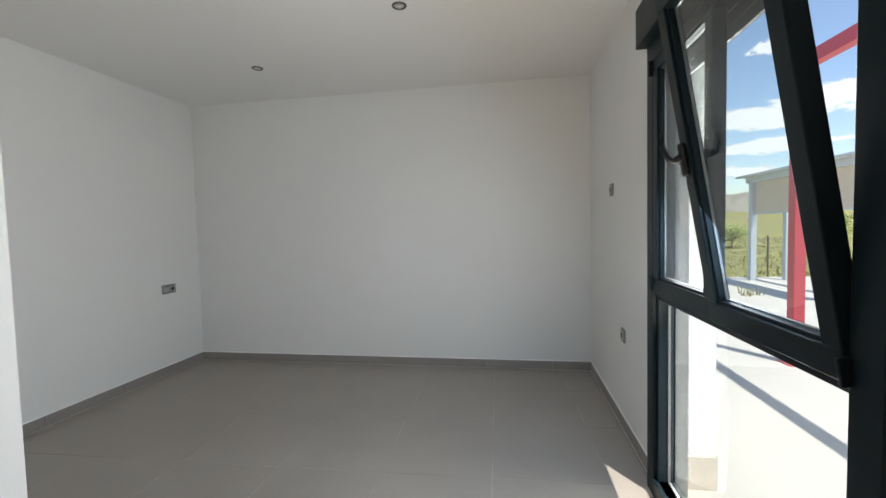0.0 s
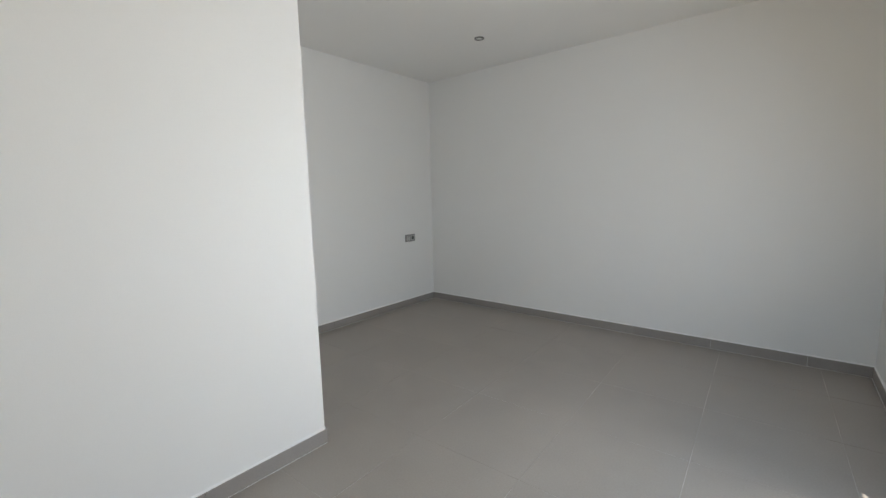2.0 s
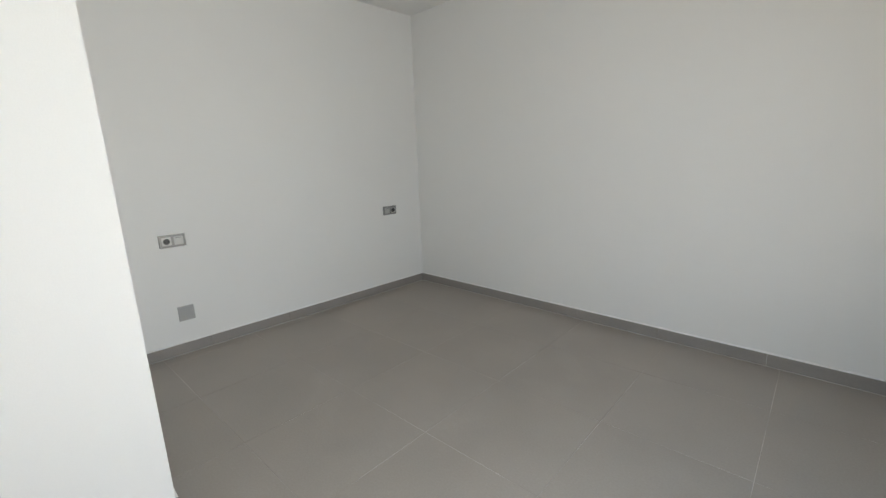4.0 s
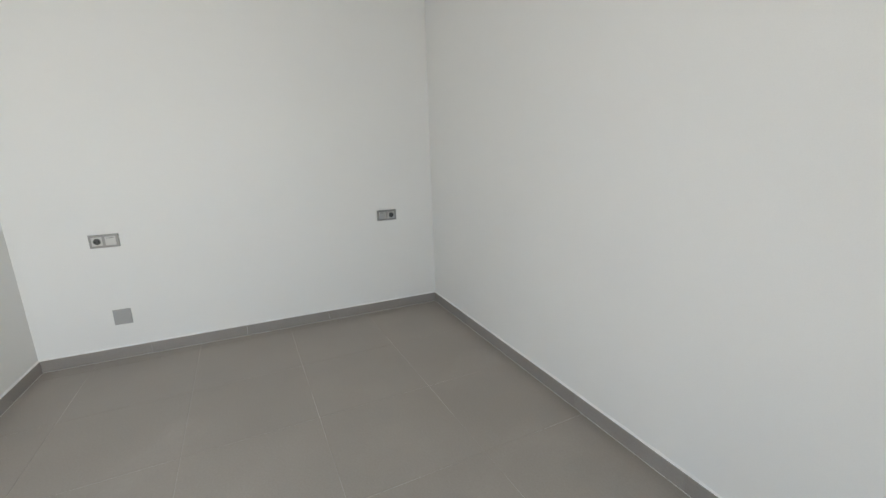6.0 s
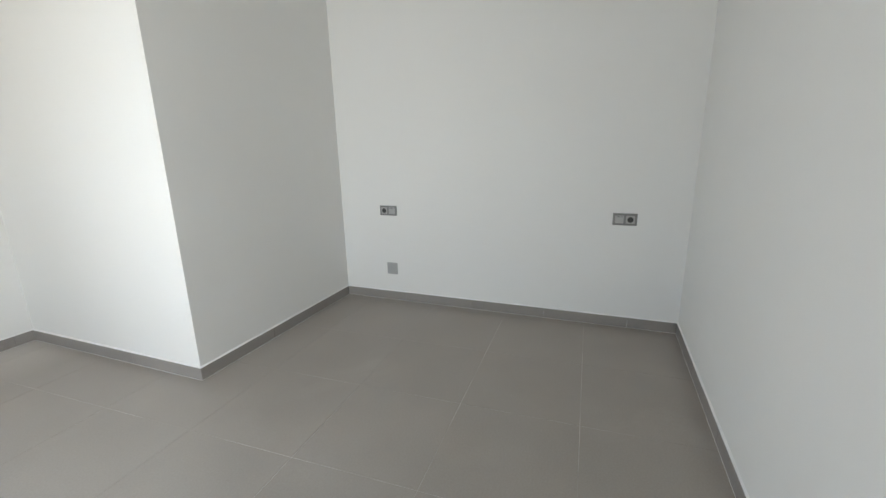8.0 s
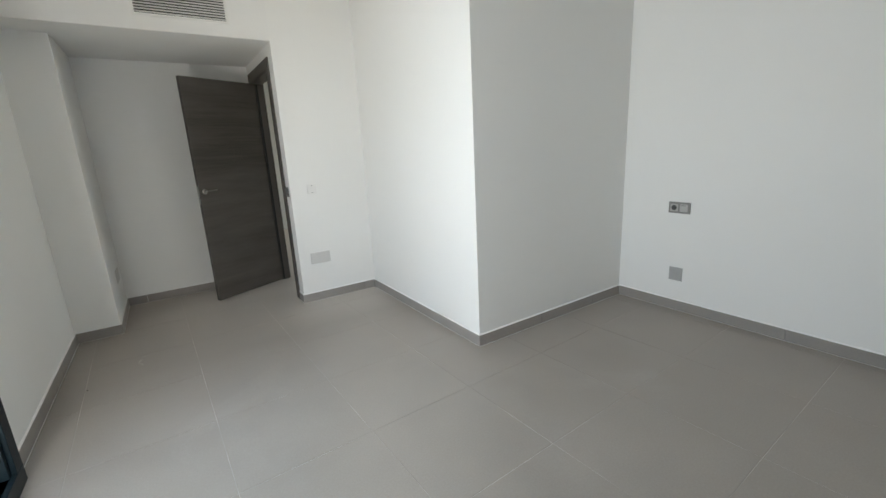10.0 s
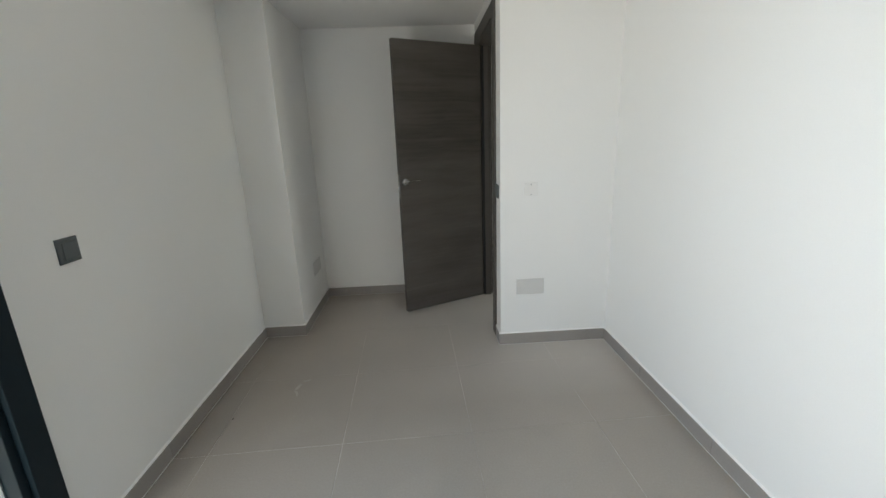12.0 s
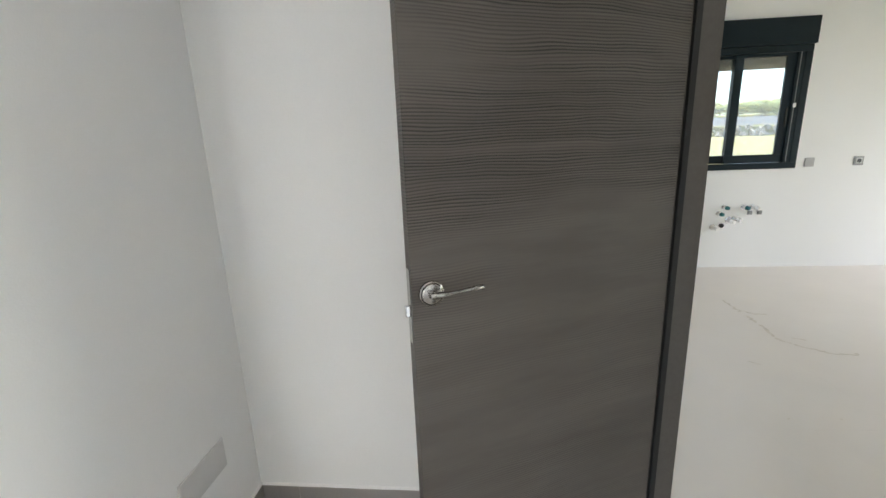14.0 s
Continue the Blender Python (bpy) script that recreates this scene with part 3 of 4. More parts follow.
def leaf(name, y0, y1, z0, z1, at, label):
    """A window leaf about its lower hinge line: frame, inner bead, glass, bright spacer."""
    bm = bmesh.new()
    h = z1 - z0
    ring(bm, y0, y1, 0, h, 0.056, -0.034, 0.012, 0.003, 0.070)
    ring(bm, y0 + 0.054, y1 - 0.054, 0.068, h - 0.054, 0.013, -0.024, 0.008, 0.002)
    ob = part(name, bm, M_ANTH, win, label, at)
    pane("pane", y0 + 0.064, y1 - 0.064, 0.078, h - 0.064, -0.010, ob)
    bm = bmesh.new()
    ring(bm, y0 + 0.0672, y1 - 0.0672, 0.0812, h - 0.0672, 0.0035, -0.006, 0.002, 0)
    part("glass_spacer", bm, M_SPACER, ob, "bright aluminium spacer strip")
    return ob


leaf("closed_leaf", -2.358, O1 - 0.083, 0.988, 2.075, pose(3.934, 0, 0.988), "closed anthracite window leaf")
tilted = leaf("tilted_leaf", O0 + 0.083, -2.362, 0.988, 2.075, pose(3.934, 0, 0.990, 0, -9.5, 0), "anthracite leaf tilted into the room")
bm = bmesh.new()
box(bm, -0.051, -0.033, -2.406, -2.374, 0.494, 0.604, 0.008)
rod(bm, (-0.047, -2.390, 0.556), (-0.062, -2.390, 0.552), 0.014, 0.013)
arc = [(-0.050, -2.390, 0.557), (-0.066, -2.390, 0.550), (-0.082, -2.390, 0.555), (-0.092, -2.390, 0.574), (-0.0955, -2.390, 0.602), (-0.0945, -2.390, 0.632), (-0.090, -2.390, 0.662)]
sweep(bm, arc, [0.0130, 0.0125, 0.0118, 0.0105, 0.0090, 0.0068, 0.0032], 12, 0.85)
part("window_handle", bm, M_BLACK, tilted, "black curved lever handle", smooth=True)
bm = boxes((-0.050, -0.02, O0 + 0.072, O0 + 0.084, -0.0, 0.06), bevel=0.003)
part("hinge", bm, M_ANTH, tilted, "black corner hinge")
for z in (1.0, 2.0):
    part("hinge", boxes((3.884, 3.901, O1 - 0.080, O1 - 0.066, z, z + 0.07), bevel=0.003), M_ANTH, win, "black leaf hinge")
setting("reveal_plinth", boxes((4.062, WO, O1 - 0.014, O1 - 0.0005, -0.002, 0.165)), M_CANVAS, "beige stone strip at the foot of the window reveal", "plinth")
setting("window_threshold", boxes((3.93, WO + 0.03, O0, O1, -0.045, -0.002)), M_TERRACE, "pale stone threshold under the window", "threshold")


# ---- door ----
door = thing("door_1", "dark brown laminate door standing open", "door", None, "structure")
bm = boxes((2.184, 2.284, -4.655, -4.630, 0.0, 2.06), (2.184, 2.284, -5.392, -5.368, 0.0, 2.06), (2.184, 2.284, -5.368, -4.655, 2.037, 2.06))
box(bm, 2.195, 2.235, -4.667, -4.655, 0, 2.037)
box(bm, 2.195, 2.235, -5.368, -5.356, 0, 2.037)
part("door_lining", bm, M_CASE, door, "dark brown door lining")
# black strips that draw the shade of the gaps beside the leaf
bm = boxes((2.2352, 2.2500, -5.3675, -5.3520, 0.0, 2.034), (2.2352, 2.2480, -4.6700, -4.6553, 0.0, 2.034))
part("gap_shade_strip", bm, M_DARK, door, "black strip painting the shade in the door gap")
for y0, y1, z0, z1 in ((-4.645, -4.556, 0.0, 2.135), (-5.459, -5.370, 0.0, 2.135), (-5.370, -4.645, 2.046, 2.135)):
    part("casing", boxes((2.2805, 2.292, y0, y1, z0, z1), bevel=0.002), M_CASE, door, "dark brown door casing")
for y0, y1, z0, z1 in ((-4.645, -4.556, 0.0, 2.135), (-5.459, -5.370, 0.0, 2.135), (-5.370, -4.645, 2.046, 2.135)):
    part("casing", boxes((2.170, 2.1795, y0 - 0.010 if y0 < -5 else y0 + 0.01, y1 - 0.010 if y1 < -5 else y1, z0, z1)), M_CASE, door, "dark brown door casing")
LEAF = pose(2.262, -5.347, 0.008, 0, 0, 25.3)
bm = boxes((0.0, 0.728, -0.037, 0.0, 0.0, 2.03), bevel=0.0015)
door_leaf = part("door_leaf", bm, M_DOOR, door, "dark brushed grain door leaf", LEAF)
# lever handles on both faces
for sgn in (1, -1):
    y0 = 0.0 if sgn > 0 else -0.037
    bm = bmesh.new()
    hx, hz = 0.684, 1.040
    rod(bm, (hx, y0, hz), (hx, y0 + sgn * 0.007, hz), 0.0290, 0.0280, 28)
    rod(bm, (hx, y0 + sgn * 0.007, hz), (hx, y0 + sgn * 0.010, hz), 0.0255, 0.021, 28)
    rod(bm, (hx, y0 + sgn * 0.008, hz), (hx, y0 + sgn * 0.034, hz + 0.004), 0.0105, 0.0085)
    pts = [(hx + 0.010, y0 + sgn * 0.031, hz + 0.005), (hx - 0.008, y0 + sgn * 0.035, hz + 0.006), (hx - 0.025, y0 + sgn * 0.036, hz + 0.006), (hx - 0.045, y0 + sgn * 0.036, hz + 0.007),
           (hx - 0.066, y0 + sgn * 0.036, hz + 0.008), (hx - 0.088, y0 + sgn * 0.035, hz + 0.009), (hx - 0.108, y0 + sgn * 0.035, hz + 0.009)]
    sweep(bm, pts, [0.009, 0.0100, 0.0072, 0.0050, 0.0056, 0.0078, 0.0086], 10, 0.7)
    part("door_handle", bm, M_NICKEL, door_leaf, "satin nickel lever handle", smooth=True)
part("latch_plate", boxes((0.7278, 0.7295, -0.030, -0.008, 0.925, 1.097)), M_NICKEL, door_leaf, "steel latch plate")
part("latch", boxes((0.7290, 0.7400, -0.024, -0.013, 0.987, 1.013), bevel=0.002), M_CHROME, door_leaf, "shiny steel latch bolt")
for z in (0.22, 0.80, 1.38, 1.86):
    bm = bmesh.new()
    rod(bm, (-0.004, -0.041, z - 0.045), (-0.004, -0.041, z + 0.045), 0.006)
    box(bm, -0.0012, 0.0002, -0.034, -0.003, z - 0.045, z + 0.045)
    part("hinge", bm, M_NICKEL, door_leaf, "steel door hinge")


# ---- wall fittings ----
def cushion(bm, w, h, depth, rim=0.007):
    """A plate with softly rolled edges: steps in from a straight foot to a flat face."""
    loops = []
    for k in range(6):
        a = k / 5 * math.pi / 2
        inset, y = rim * (1 - math.cos(a)), depth * (0.35 + 0.65 * math.sin(a))
        loops.append([bm.verts.new((sx * (w / 2 - inset), y, sz * (h / 2 - inset * 0.7))) for sx, sz in ((-1, -1), (1, -1), (1, 1), (-1, 1))])
    foot = [bm.verts.new((v.co.x, 0, v.co.z)) for v in loops[0]]
    loops.insert(0, foot)
    for a, b in zip(loops, loops[1:]):
        for k in range(4):
            bm.faces.new((a[k], a[(k + 1) % 4], b[(k + 1) % 4], b[k]))
    bm.faces.new(loops[-1])
    bm.faces.new(foot[::-1])
    bmesh.ops.recalc_face_normals(bm, faces=bm.faces)


def fitting(name, label, category, at, w, h, mat, depth=0.010, group="wall fittings"):
    root = thing(name, label, category, at, "", group)
    bm = bmesh.new()
    cushion(bm, w, h, depth)
    part("plate", bm, mat, root)
    return root


def socket_insert(root, cx, depth=0.010):
    bm = bmesh.new()
    box(bm, cx - 0.028, cx + 0.028, depth - 0.001, depth + 0.003, -0.028, 0.028, 0.002)
    part("insert", bm, M_BUTTON, root)
    bm = bmesh.new()
    rod(bm, (cx, depth + 0.0025, 0), (cx, depth + 0.0045, 0), 0.0215, 0.020, 28)
    part("rim", bm, M_SILVER, root)
    # no recess: dark discs carry the shade of the well and its holes
    bm = bmesh.new()
    rod(bm, (cx, depth + 0.003, 0), (cx, depth + 0.0050, 0), 0.0188, 0.0188, 28)
    well = part("well", bm, M_WELL, root, "dark disc painting the shade in the socket well")
    for side in (-1, 1):
        bm = bmesh.new()
        rod(bm, (cx + side * 0.0095, depth + 0.004, 0), (cx + side * 0.0095, depth + 0.0054, 0), 0.0040, 0.0040, 12)
        part("pin_hole", bm, M_PINHOLE, well)


def rocker(root, depth=0.010):
    """A plain square rocker in the plate's own dark tone."""
    bm = bmesh.new()
    box(bm, -0.030, 0.030, depth - 0.001, depth + 0.005, -0.030, 0.030, 0.003)
    part("rocker", bm, M_SWITCH, root, "dark grey rocker")


def button_insert(root, cx, depth=0.010, size=0.056):
    bm = bmesh.new()
    box(bm, cx - size / 2, cx + size / 2, depth - 0.001, depth + 0.005, -size / 2, size / 2, 0.003)
    part("button", bm, M_BUTTON, root, "silver push button, its colour lightened as a highlight")
    bm = boxes((cx - 0.02, cx + 0.02, depth + 0.0048, depth + 0.0056, 0.0185, 0.0215))
    part("marking_bar", bm, M_SILVERD, root)


EAST, NORTHF, WESTF = -90, 0, 90      # turn of a fitting whose wall faces +x, +y, -x
r = fitting("double_socket", "silver double plate with socket and push button by the corner", "socket", pose(0, -0.405, 0.806, 0, 0, EAST), 0.158, 0.084, M_SILVER)
socket_insert(r, -0.0355)
button_insert(r, 0.0355)
r = fitting("double_socket", "silver double plate with socket and push button above a cover plate", "socket", pose(0, -2.268, 0.804, 0, 0, EAST), 0.158, 0.084, M_SILVER)
socket_insert(r, 0.0355)
button_insert(r, -0.0355)
fitting("cover_plate", "matt grey square blank plate low on the wall", "cover plate", pose(0, -2.257, 0.289, 0, 0, EAST), 0.100, 0.104, M_PLATE, 0.006)
r = fitting("cover_plate", "pale grey rectangular blank plate low on the wall", "cover plate", pose(2.087, -4.42, 0.402, 0, 0, NORTHF), 0.180, 0.104, M_PLATEW, 0.005)
r = fitting("blank_plate", "white blank plate with two screws", "cover plate", pose(2.091, -4.42, 1.031, 0, 0, NORTHF), 0.084, 0.082, M_WHITEP, 0.006)
for z in (-0.030, 0.030):
    bm = bmesh.new()
    rod(bm, (0, 0.005, z), (0, 0.0072, z), 0.0036, 0.0032, 12)
    part("screw", bm, M_SILVERD, r)
fitting("cover_plate", "pale grey rectangular blank plate on the pillar side", "cover plate", pose(3.66, -5.247, 0.372, 0, 0, WESTF), 0.215, 0.108, M_PLATEW, 0.005)
r = fitting("light_switch", "dark grey single switch beside the door", "switch", pose(2.28, -4.506, 1.018, 0, 0, EAST), 0.084, 0.084, M_SWITCH)
rocker(r)
r = fitting("light_switch", "dark grey shutter switch beside the window", "switch", pose(W, -3.300, 1.033, 0, 0, WESTF), 0.084, 0.084, M_SWITCH)
rocker(r)
r = fitting("single_socket", "silver socket high on the wall for a television", "socket", pose(W, -0.800, 1.561, 0, 0, WESTF), 0.084, 0.084, M_SILVER)
socket_insert(r, 0.0)
r = fitting("single_socket", "silver socket low on the wall", "socket", pose(W, -1.090, 0.606, 0, 0, WESTF), 0.084, 0.084, M_SILVER)
socket_insert(r, 0.0)


def downlight(x, y):
    root = thing("ceiling_spotlight", "satin nickel recessed spotlight, switched off", "spotlight", pose(x, y, H), "", "ceiling spotlights")
    bm = bmesh.new()
    n = 32
    prof = ((0.044, 0.0), (0.0435, -0.004), (0.039, -0.006), (0.032, -0.005), (0.029, -0.0005))
    rings = [[bm.verts.new((r * math.cos(k * math.tau / n), r * math.sin(k * math.tau / n), z)) for k in range(n)] for r, z in prof]
    for a, b in zip(rings, rings[1:]):
        for k in range(n):
            bm.faces.new((a[k], b[k], b[(k + 1) % n], a[(k + 1) % n]))
    part("rim", bm, M_RIM, root, smooth=True)
    bm = bmesh.new()
    rod(bm, (0, 0, -0.0030), (0, 0, -0.0006), 0.0285, 0.0285, 28)
    lens = part("lamp", bm, M_LENS, root, "unlit glass lamp face")
    bm = bmesh.new()
    rod(bm, (0, 0, -0.0046), (0, 0, -0.0028), 0.012, 0.017, 20)
    part("reflector", bm, M_CHROME, lens)


downlight(1.262, -0.769)
downlight(1.245, -2.100)
downlight(2.613, -1.434)

# air grille on the soffit's face
vent = thing("air_vent", "white slatted air conditioning grille on the soffit", "air vent", pose(2.86, -4.42, 2.405))
bm = bmesh.new()
for r in ((-0.30, 0.30, 0, 0.008, -0.09, -0.072), (-0.30, 0.30, 0, 0.008, 0.072, 0.09), (-0.30, -0.282, 0, 0.008, -0.072, 0.072), (0.282, 0.30, 0, 0.008, -0.072, 0.072)):
    box(bm, *r)
part("frame", bm, M_WHITEP, vent)
# near-black sheet in place of the shade inside a duct
part("backing", boxes((-0.285, 0.285, 0.0004, 0.0012, -0.075, 0.075)), M_DARK, vent, "dark sheet painting the shade behind the slats")
for k in range(8):
    bm = boxes((-0.282, 0.282, -0.0006, 0.0006, -0.0075, 0.0075))
    z = -0.063 + k * 0.018
    part("slat", bm, M_WHITEP, vent, "", pose(0, 0.0065, z, 35, 0, 0))

# ---- kitchen seen through the door ----
kw = thing("window_2", "anthracite sliding kitchen window with a roller box", "window", None, "structure")


def kring(bm, x0, x1, z0, z1, w, y0, y1, head=None):
    top = w if head is None else head
    box(bm, x0, x1, y0, y1, z0, z0 + w, 0.002)
    box(bm, x0, x1, y0, y1, z1 - top, z1, 0.002)
    box(bm, x0, x0 + w, y0 + 0.0003, y1 - 0.0003, z0 + w, z1 - top, 0.002)
    box(bm, x1 - w, x1, y0 + 0.0003, y1 - 0.0003, z0 + w, z1 - top, 0.002)


bm = bmesh.new()
kring(bm, KX0 - 0.01, KX1 + 0.01, KZ0 - 0.008, 2.16, 0.06, KY - 0.06, KY + 0.016)
box(bm, KX0 + 0.045, KX0 + 0.115, KY - 0.05, KY + 0.010, KZ0 + 0.05, 2.10, 0.002)
part("window_frame", bm, M_ANTH, kw, "anthracite aluminium frame")
part("roller_box", boxes((KX0 - 0.012, KX1 + 0.012, KY - 0.10, KY + 0.05, 2.162, 2.395), bevel=0.004), M_ANTH, kw, "anthracite roller shutter box")
for x0, x1, y in ((KX0 + 0.115, 0.315, KY - 0.020), (0.235, KX1 - 0.055, KY - 0.050)):
    bm = bmesh.new()
    kring(bm, x0, x1, KZ0 + 0.055, 2.105, 0.078, y - 0.014, y + 0.014, 0.034)
    sash = part("sliding_sash", bm, M_ANTH, kw, "anthracite sliding sash")
    g = part("pane", boxes((x0 + 0.06, x1 - 0.06, y - 0.003, y + 0.003, KZ0 + 0.115, 2.085)), M_HAZED, sash, "window glass with a pale veil imitating haze")
    g.visible_shadow = False
part("shutter_strap", boxes((KX0 + 0.088, KX0 + 0.094, KY + 0.012, KY + 0.015, KZ0 + 0.06, 2.155)), M_SPACER, kw, "pale shutter strap")
part("strap_clip", boxes((KX0 + 0.078, KX0 + 0.102, KY + 0.012, KY + 0.024, 1.60, 1.64), bevel=0.003), M_WHITEP, kw, "pale strap clip")
for x in (KX1 - 0.075, KX0 + 0.140):
    part("pull", boxes((x - 0.008, x + 0.008, KY - 0.034 if x > 0 else KY - 0.005, KY - 0.024 if x > 0 else KY + 0.006, 1.42, 1.60), bevel=0.003), M_DARK, kw, "dark sash pull")
for k in range(4):
    part("shutter_slat", boxes((KX0, KX1, KY - 0.115, KY - 0.103, 1.976 + k * 0.046, 2.0215 + k * 0.046), bevel=0.003), M_SHUTTER, kw, "grey shutter slat")
r = fitting("blank_plate", "grey blank socket plate on the kitchen wall", "cover plate", pose(-0.486, KY, 1.075, 0, 0, NORTHF), 0.090, 0.086, M_PLATE)
r = fitting("single_socket", "silver socket on the kitchen wall", "socket", pose(-0.936, KY, 1.075, 0, 0, NORTHF), 0.090, 0.086, M_SILVER)
socket_insert(r, 0.0)


def pipe_stub(x, z, length, radius, mat, label, cap=None):
    root = thing("pipe_stub", label, "pipe", pose(x, KY, z), "", "kitchen water connections")
    bm = bmesh.new()
    rod(bm, (0, -0.002, 0), (0, 0.004, 0), radius * 1.7, radius * 1.6, 20)
    part("collar", bm, M_CHROME, root)
    bm = bmesh.new()
    rod(bm, (0, 0.002, 0), (0, length, 0), radius, radius, 18)
    part("tube", bm, mat, root)
    if cap:
        bm = bmesh.new()
        rod(bm, (0, length - 0.004, 0), (-0.012, length + 0.022, -0.006), radius * 1.35, radius * 1.1, 8)
        part("cap", bm, cap, root)


pipe_stub(0.262, 0.645, 0.05, 0.016, M_CHROME, "chrome pipe end with a teal plug", M_TEAL)
pipe_stub(0.308, 0.580, 0.05, 0.016, M_CHROME, "chrome pipe end with a teal plug", M_TEAL)
pipe_stub(0.072, 0.642, 0.06, 0.018, M_CHROME, "chrome valve with a teal plug", M_TEAL)
pipe_stub(-0.012, 0.640, 0.07, 0.017, M_CHROME, "chrome angle valve on the wall", M_CHROME)
pipe_stub(0.204, 0.508, 0.07, 0.022, M_CHROME, "chrome angle valve on the wall", M_CHROME)
pipe_stub(0.142, 0.520, 0.07, 0.022, M_CHROME, "chrome angle valve on the wall", M_CHROME)
pipe_stub(0.268, 0.452, 0.012, 0.022, M_DARK, "open black drain pipe in the wall")
pipe_stub(0.352, 0.436, 0.06, 0.020, M_WHITEP, "white plastic waste pipe", M_WHITEP)
for x in (0.006, -0.088):
    fitting("cable_plate", "small grey cable outlet", "cover plate", pose(x, KY, 0.583, 0, 0, NORTHF), 0.042, 0.042, M_SILVER, 0.02, "cable outlets")

# ---- outdoors ----
def land(x, y):
    """Height of the ground: flat by the house, a bank beyond the kitchen, hills far off."""
    z = -0.16
    if y < -13:
        s = min((-13 - y) / 20.0, 1.0)
        z += 1.50 * s * s * (3 - 2 * s)
    if y < -33:
        z += min(max(-33.6 - y, 0) * 0.085, 1.6) + (0.6 if y < -33.4 else 0)
    r = math.hypot(x, y)
    if r > 160:
        k = min((r - 160) / 420, 1.0)
        z += k * k * (16 + 26 * noise.noise((x * 0.0028, y * 0.0028, 1.7)) + 6 * noise.noise((x * 0.011, y * 0.011, 4.1)))
    z += 0.05 * noise.noise((x * 0.3, y * 0.3, 0.3)) * (1 if y > 8.5 or y < -12 or x > 14 or x < -6 else 0)
    return z


near = [-60 + 3 * i for i in range(41)]
far = sorted([-1500, -1200, -950, -760, -620, -520, -440, -370, -310, -260, -215, -175, -140, -110, -85])
axis_x = far + near + [-v for v in reversed(far)]
axis_y = sorted(set(far + near + [-v for v in far] + [-33.3, -33.5, -34.5, -46.0, 7.4, 7.9]))
bm = bmesh.new()
grid = [[bm.verts.new((x, y, land(x, y))) for y in axis_y] for x in axis_x]
for i in range(len(axis_x) - 1):
    for j in range(len(axis_y) - 1):
        bm.faces.new((grid[i][j], grid[i + 1][j], grid[i + 1][j + 1], grid[i][j + 1]))
ob = setting("ground", bm, M_LAND, "dry grassland with hills in the distance", "ground")
bm = bmesh.new()
rows = []
for i in range(90):
    a = radians(-15 + i * 1.2)
    top = 64 + 22 * noise.noise((i * 0.11, 0.5, 2.0)) + 7 * noise.noise((i * 0.45, 3.5, 1.0))
    rows.append([bm.verts.new((r * math.sin(a), r * math.cos(a), z + (0 if z < 5 else 6 * noise.noise((i * 0.6, z, 7.0))))) for r, z in ((900, -4), (1000, top * 0.45), (1120, top * 0.8), (1230, top), (1450, -4))])
for p, q in zip(rows, rows[1:]):
    for k in range(4):
        bm.faces.new((p[k], q[k], q[k + 1], p[k + 1]))
bmesh.ops.recalc_face_normals(bm, faces=bm.faces)
setting("backdrop_hills", bm, M_HILL, "long bare brown hills on the horizon", "hills")
# unseen slab added to keep direct sun out of the kitchen
setting("sun_shield_slab", boxes((-4.6, 2.28, KY - 1.05, KY - 0.25, H + 0.02, H + 0.2)), M_RENDER, "unseen white slab added to shade the kitchen window", "roof")
setting("pavement", boxes((WO, 16.0, -14.0, 7.4, -0.40, -0.055)), M_TERRACE, "bright pale concrete terrace", "terrace")
setting("foundation", boxes((-4.2, WO, KY - 0.25, 0.25, -0.5, -0.0601)), M_RENDER, "house plinth", "plinth")
setting("outer_plinth", boxes((WO, WO + 0.012, O1, 0.25, -0.055, 0.17), (WO, WO + 0.012, -5.645, O0, -0.055, 0.17)), M_TERRACE, "pale stone plinth strip", "plinth")

pergola = thing("pergola", "red painted steel pergola frame on the terrace", "pergola")
for y in (0.52, -3.9):
    part("post", boxes((5.85, 5.95, y - 0.05, y + 0.05, -0.055, 2.68), bevel=0.006), M_RED, pergola)
    part("foot_plate", boxes((5.80, 6.0, y - 0.10, y + 0.10, -0.055, -0.045)), M_RED, pergola)
part("beam", boxes((5.85, 5.95, -6.0, 0.57, 2.68, 2.80), bevel=0.006), M_RED, pergola)

carport = thing("carport", "pale steel carport with a beige canvas front", "carport")
for x, y in ((8.78, 6.80), (8.78, 3.5), (9.5, 6.80), (9.5, 3.5)):
    part("post", boxes((x - 0.06, x + 0.06, y - 0.06, y + 0.06, -0.055, 2.25), bevel=0.004), M_STEEL, carport)
bm = boxes((8.55, 9.0, 3.2, 7.1, 2.33, 2.37))
part("roof", bm, M_STEEL, carport, "thin pale roof sheet")
part("front_beam", boxes((8.72, 8.84, 3.3, 6.98, 2.20, 2.33)), M_STEEL, carport)
part("back_beam", boxes((9.44, 9.56, 3.3, 6.98, 2.20, 2.33)), M_STEEL, carport)
part("canvas", boxes((8.80, 8.82, 3.6, 6.73, 1.50, 2.20)), M_CANVAS, carport, "beige canvas blind")
part("canvas_bar", boxes((8.795, 8.825, 3.6, 6.73, 1.47, 1.505)), M_STEEL, carport)

fence = thing("fence", "thin wire fence with dark posts at the field edge", "fence")
for x in (4.0, 6.8, 9.6, 12.4, 15.2, 18.0):
    bm = bmesh.new()
    rod(bm, (x, 7.7, -0.2), (x, 7.7, 0.95), 0.02, 0.02, 8)
    part("post", bm, M_BARK, fence)
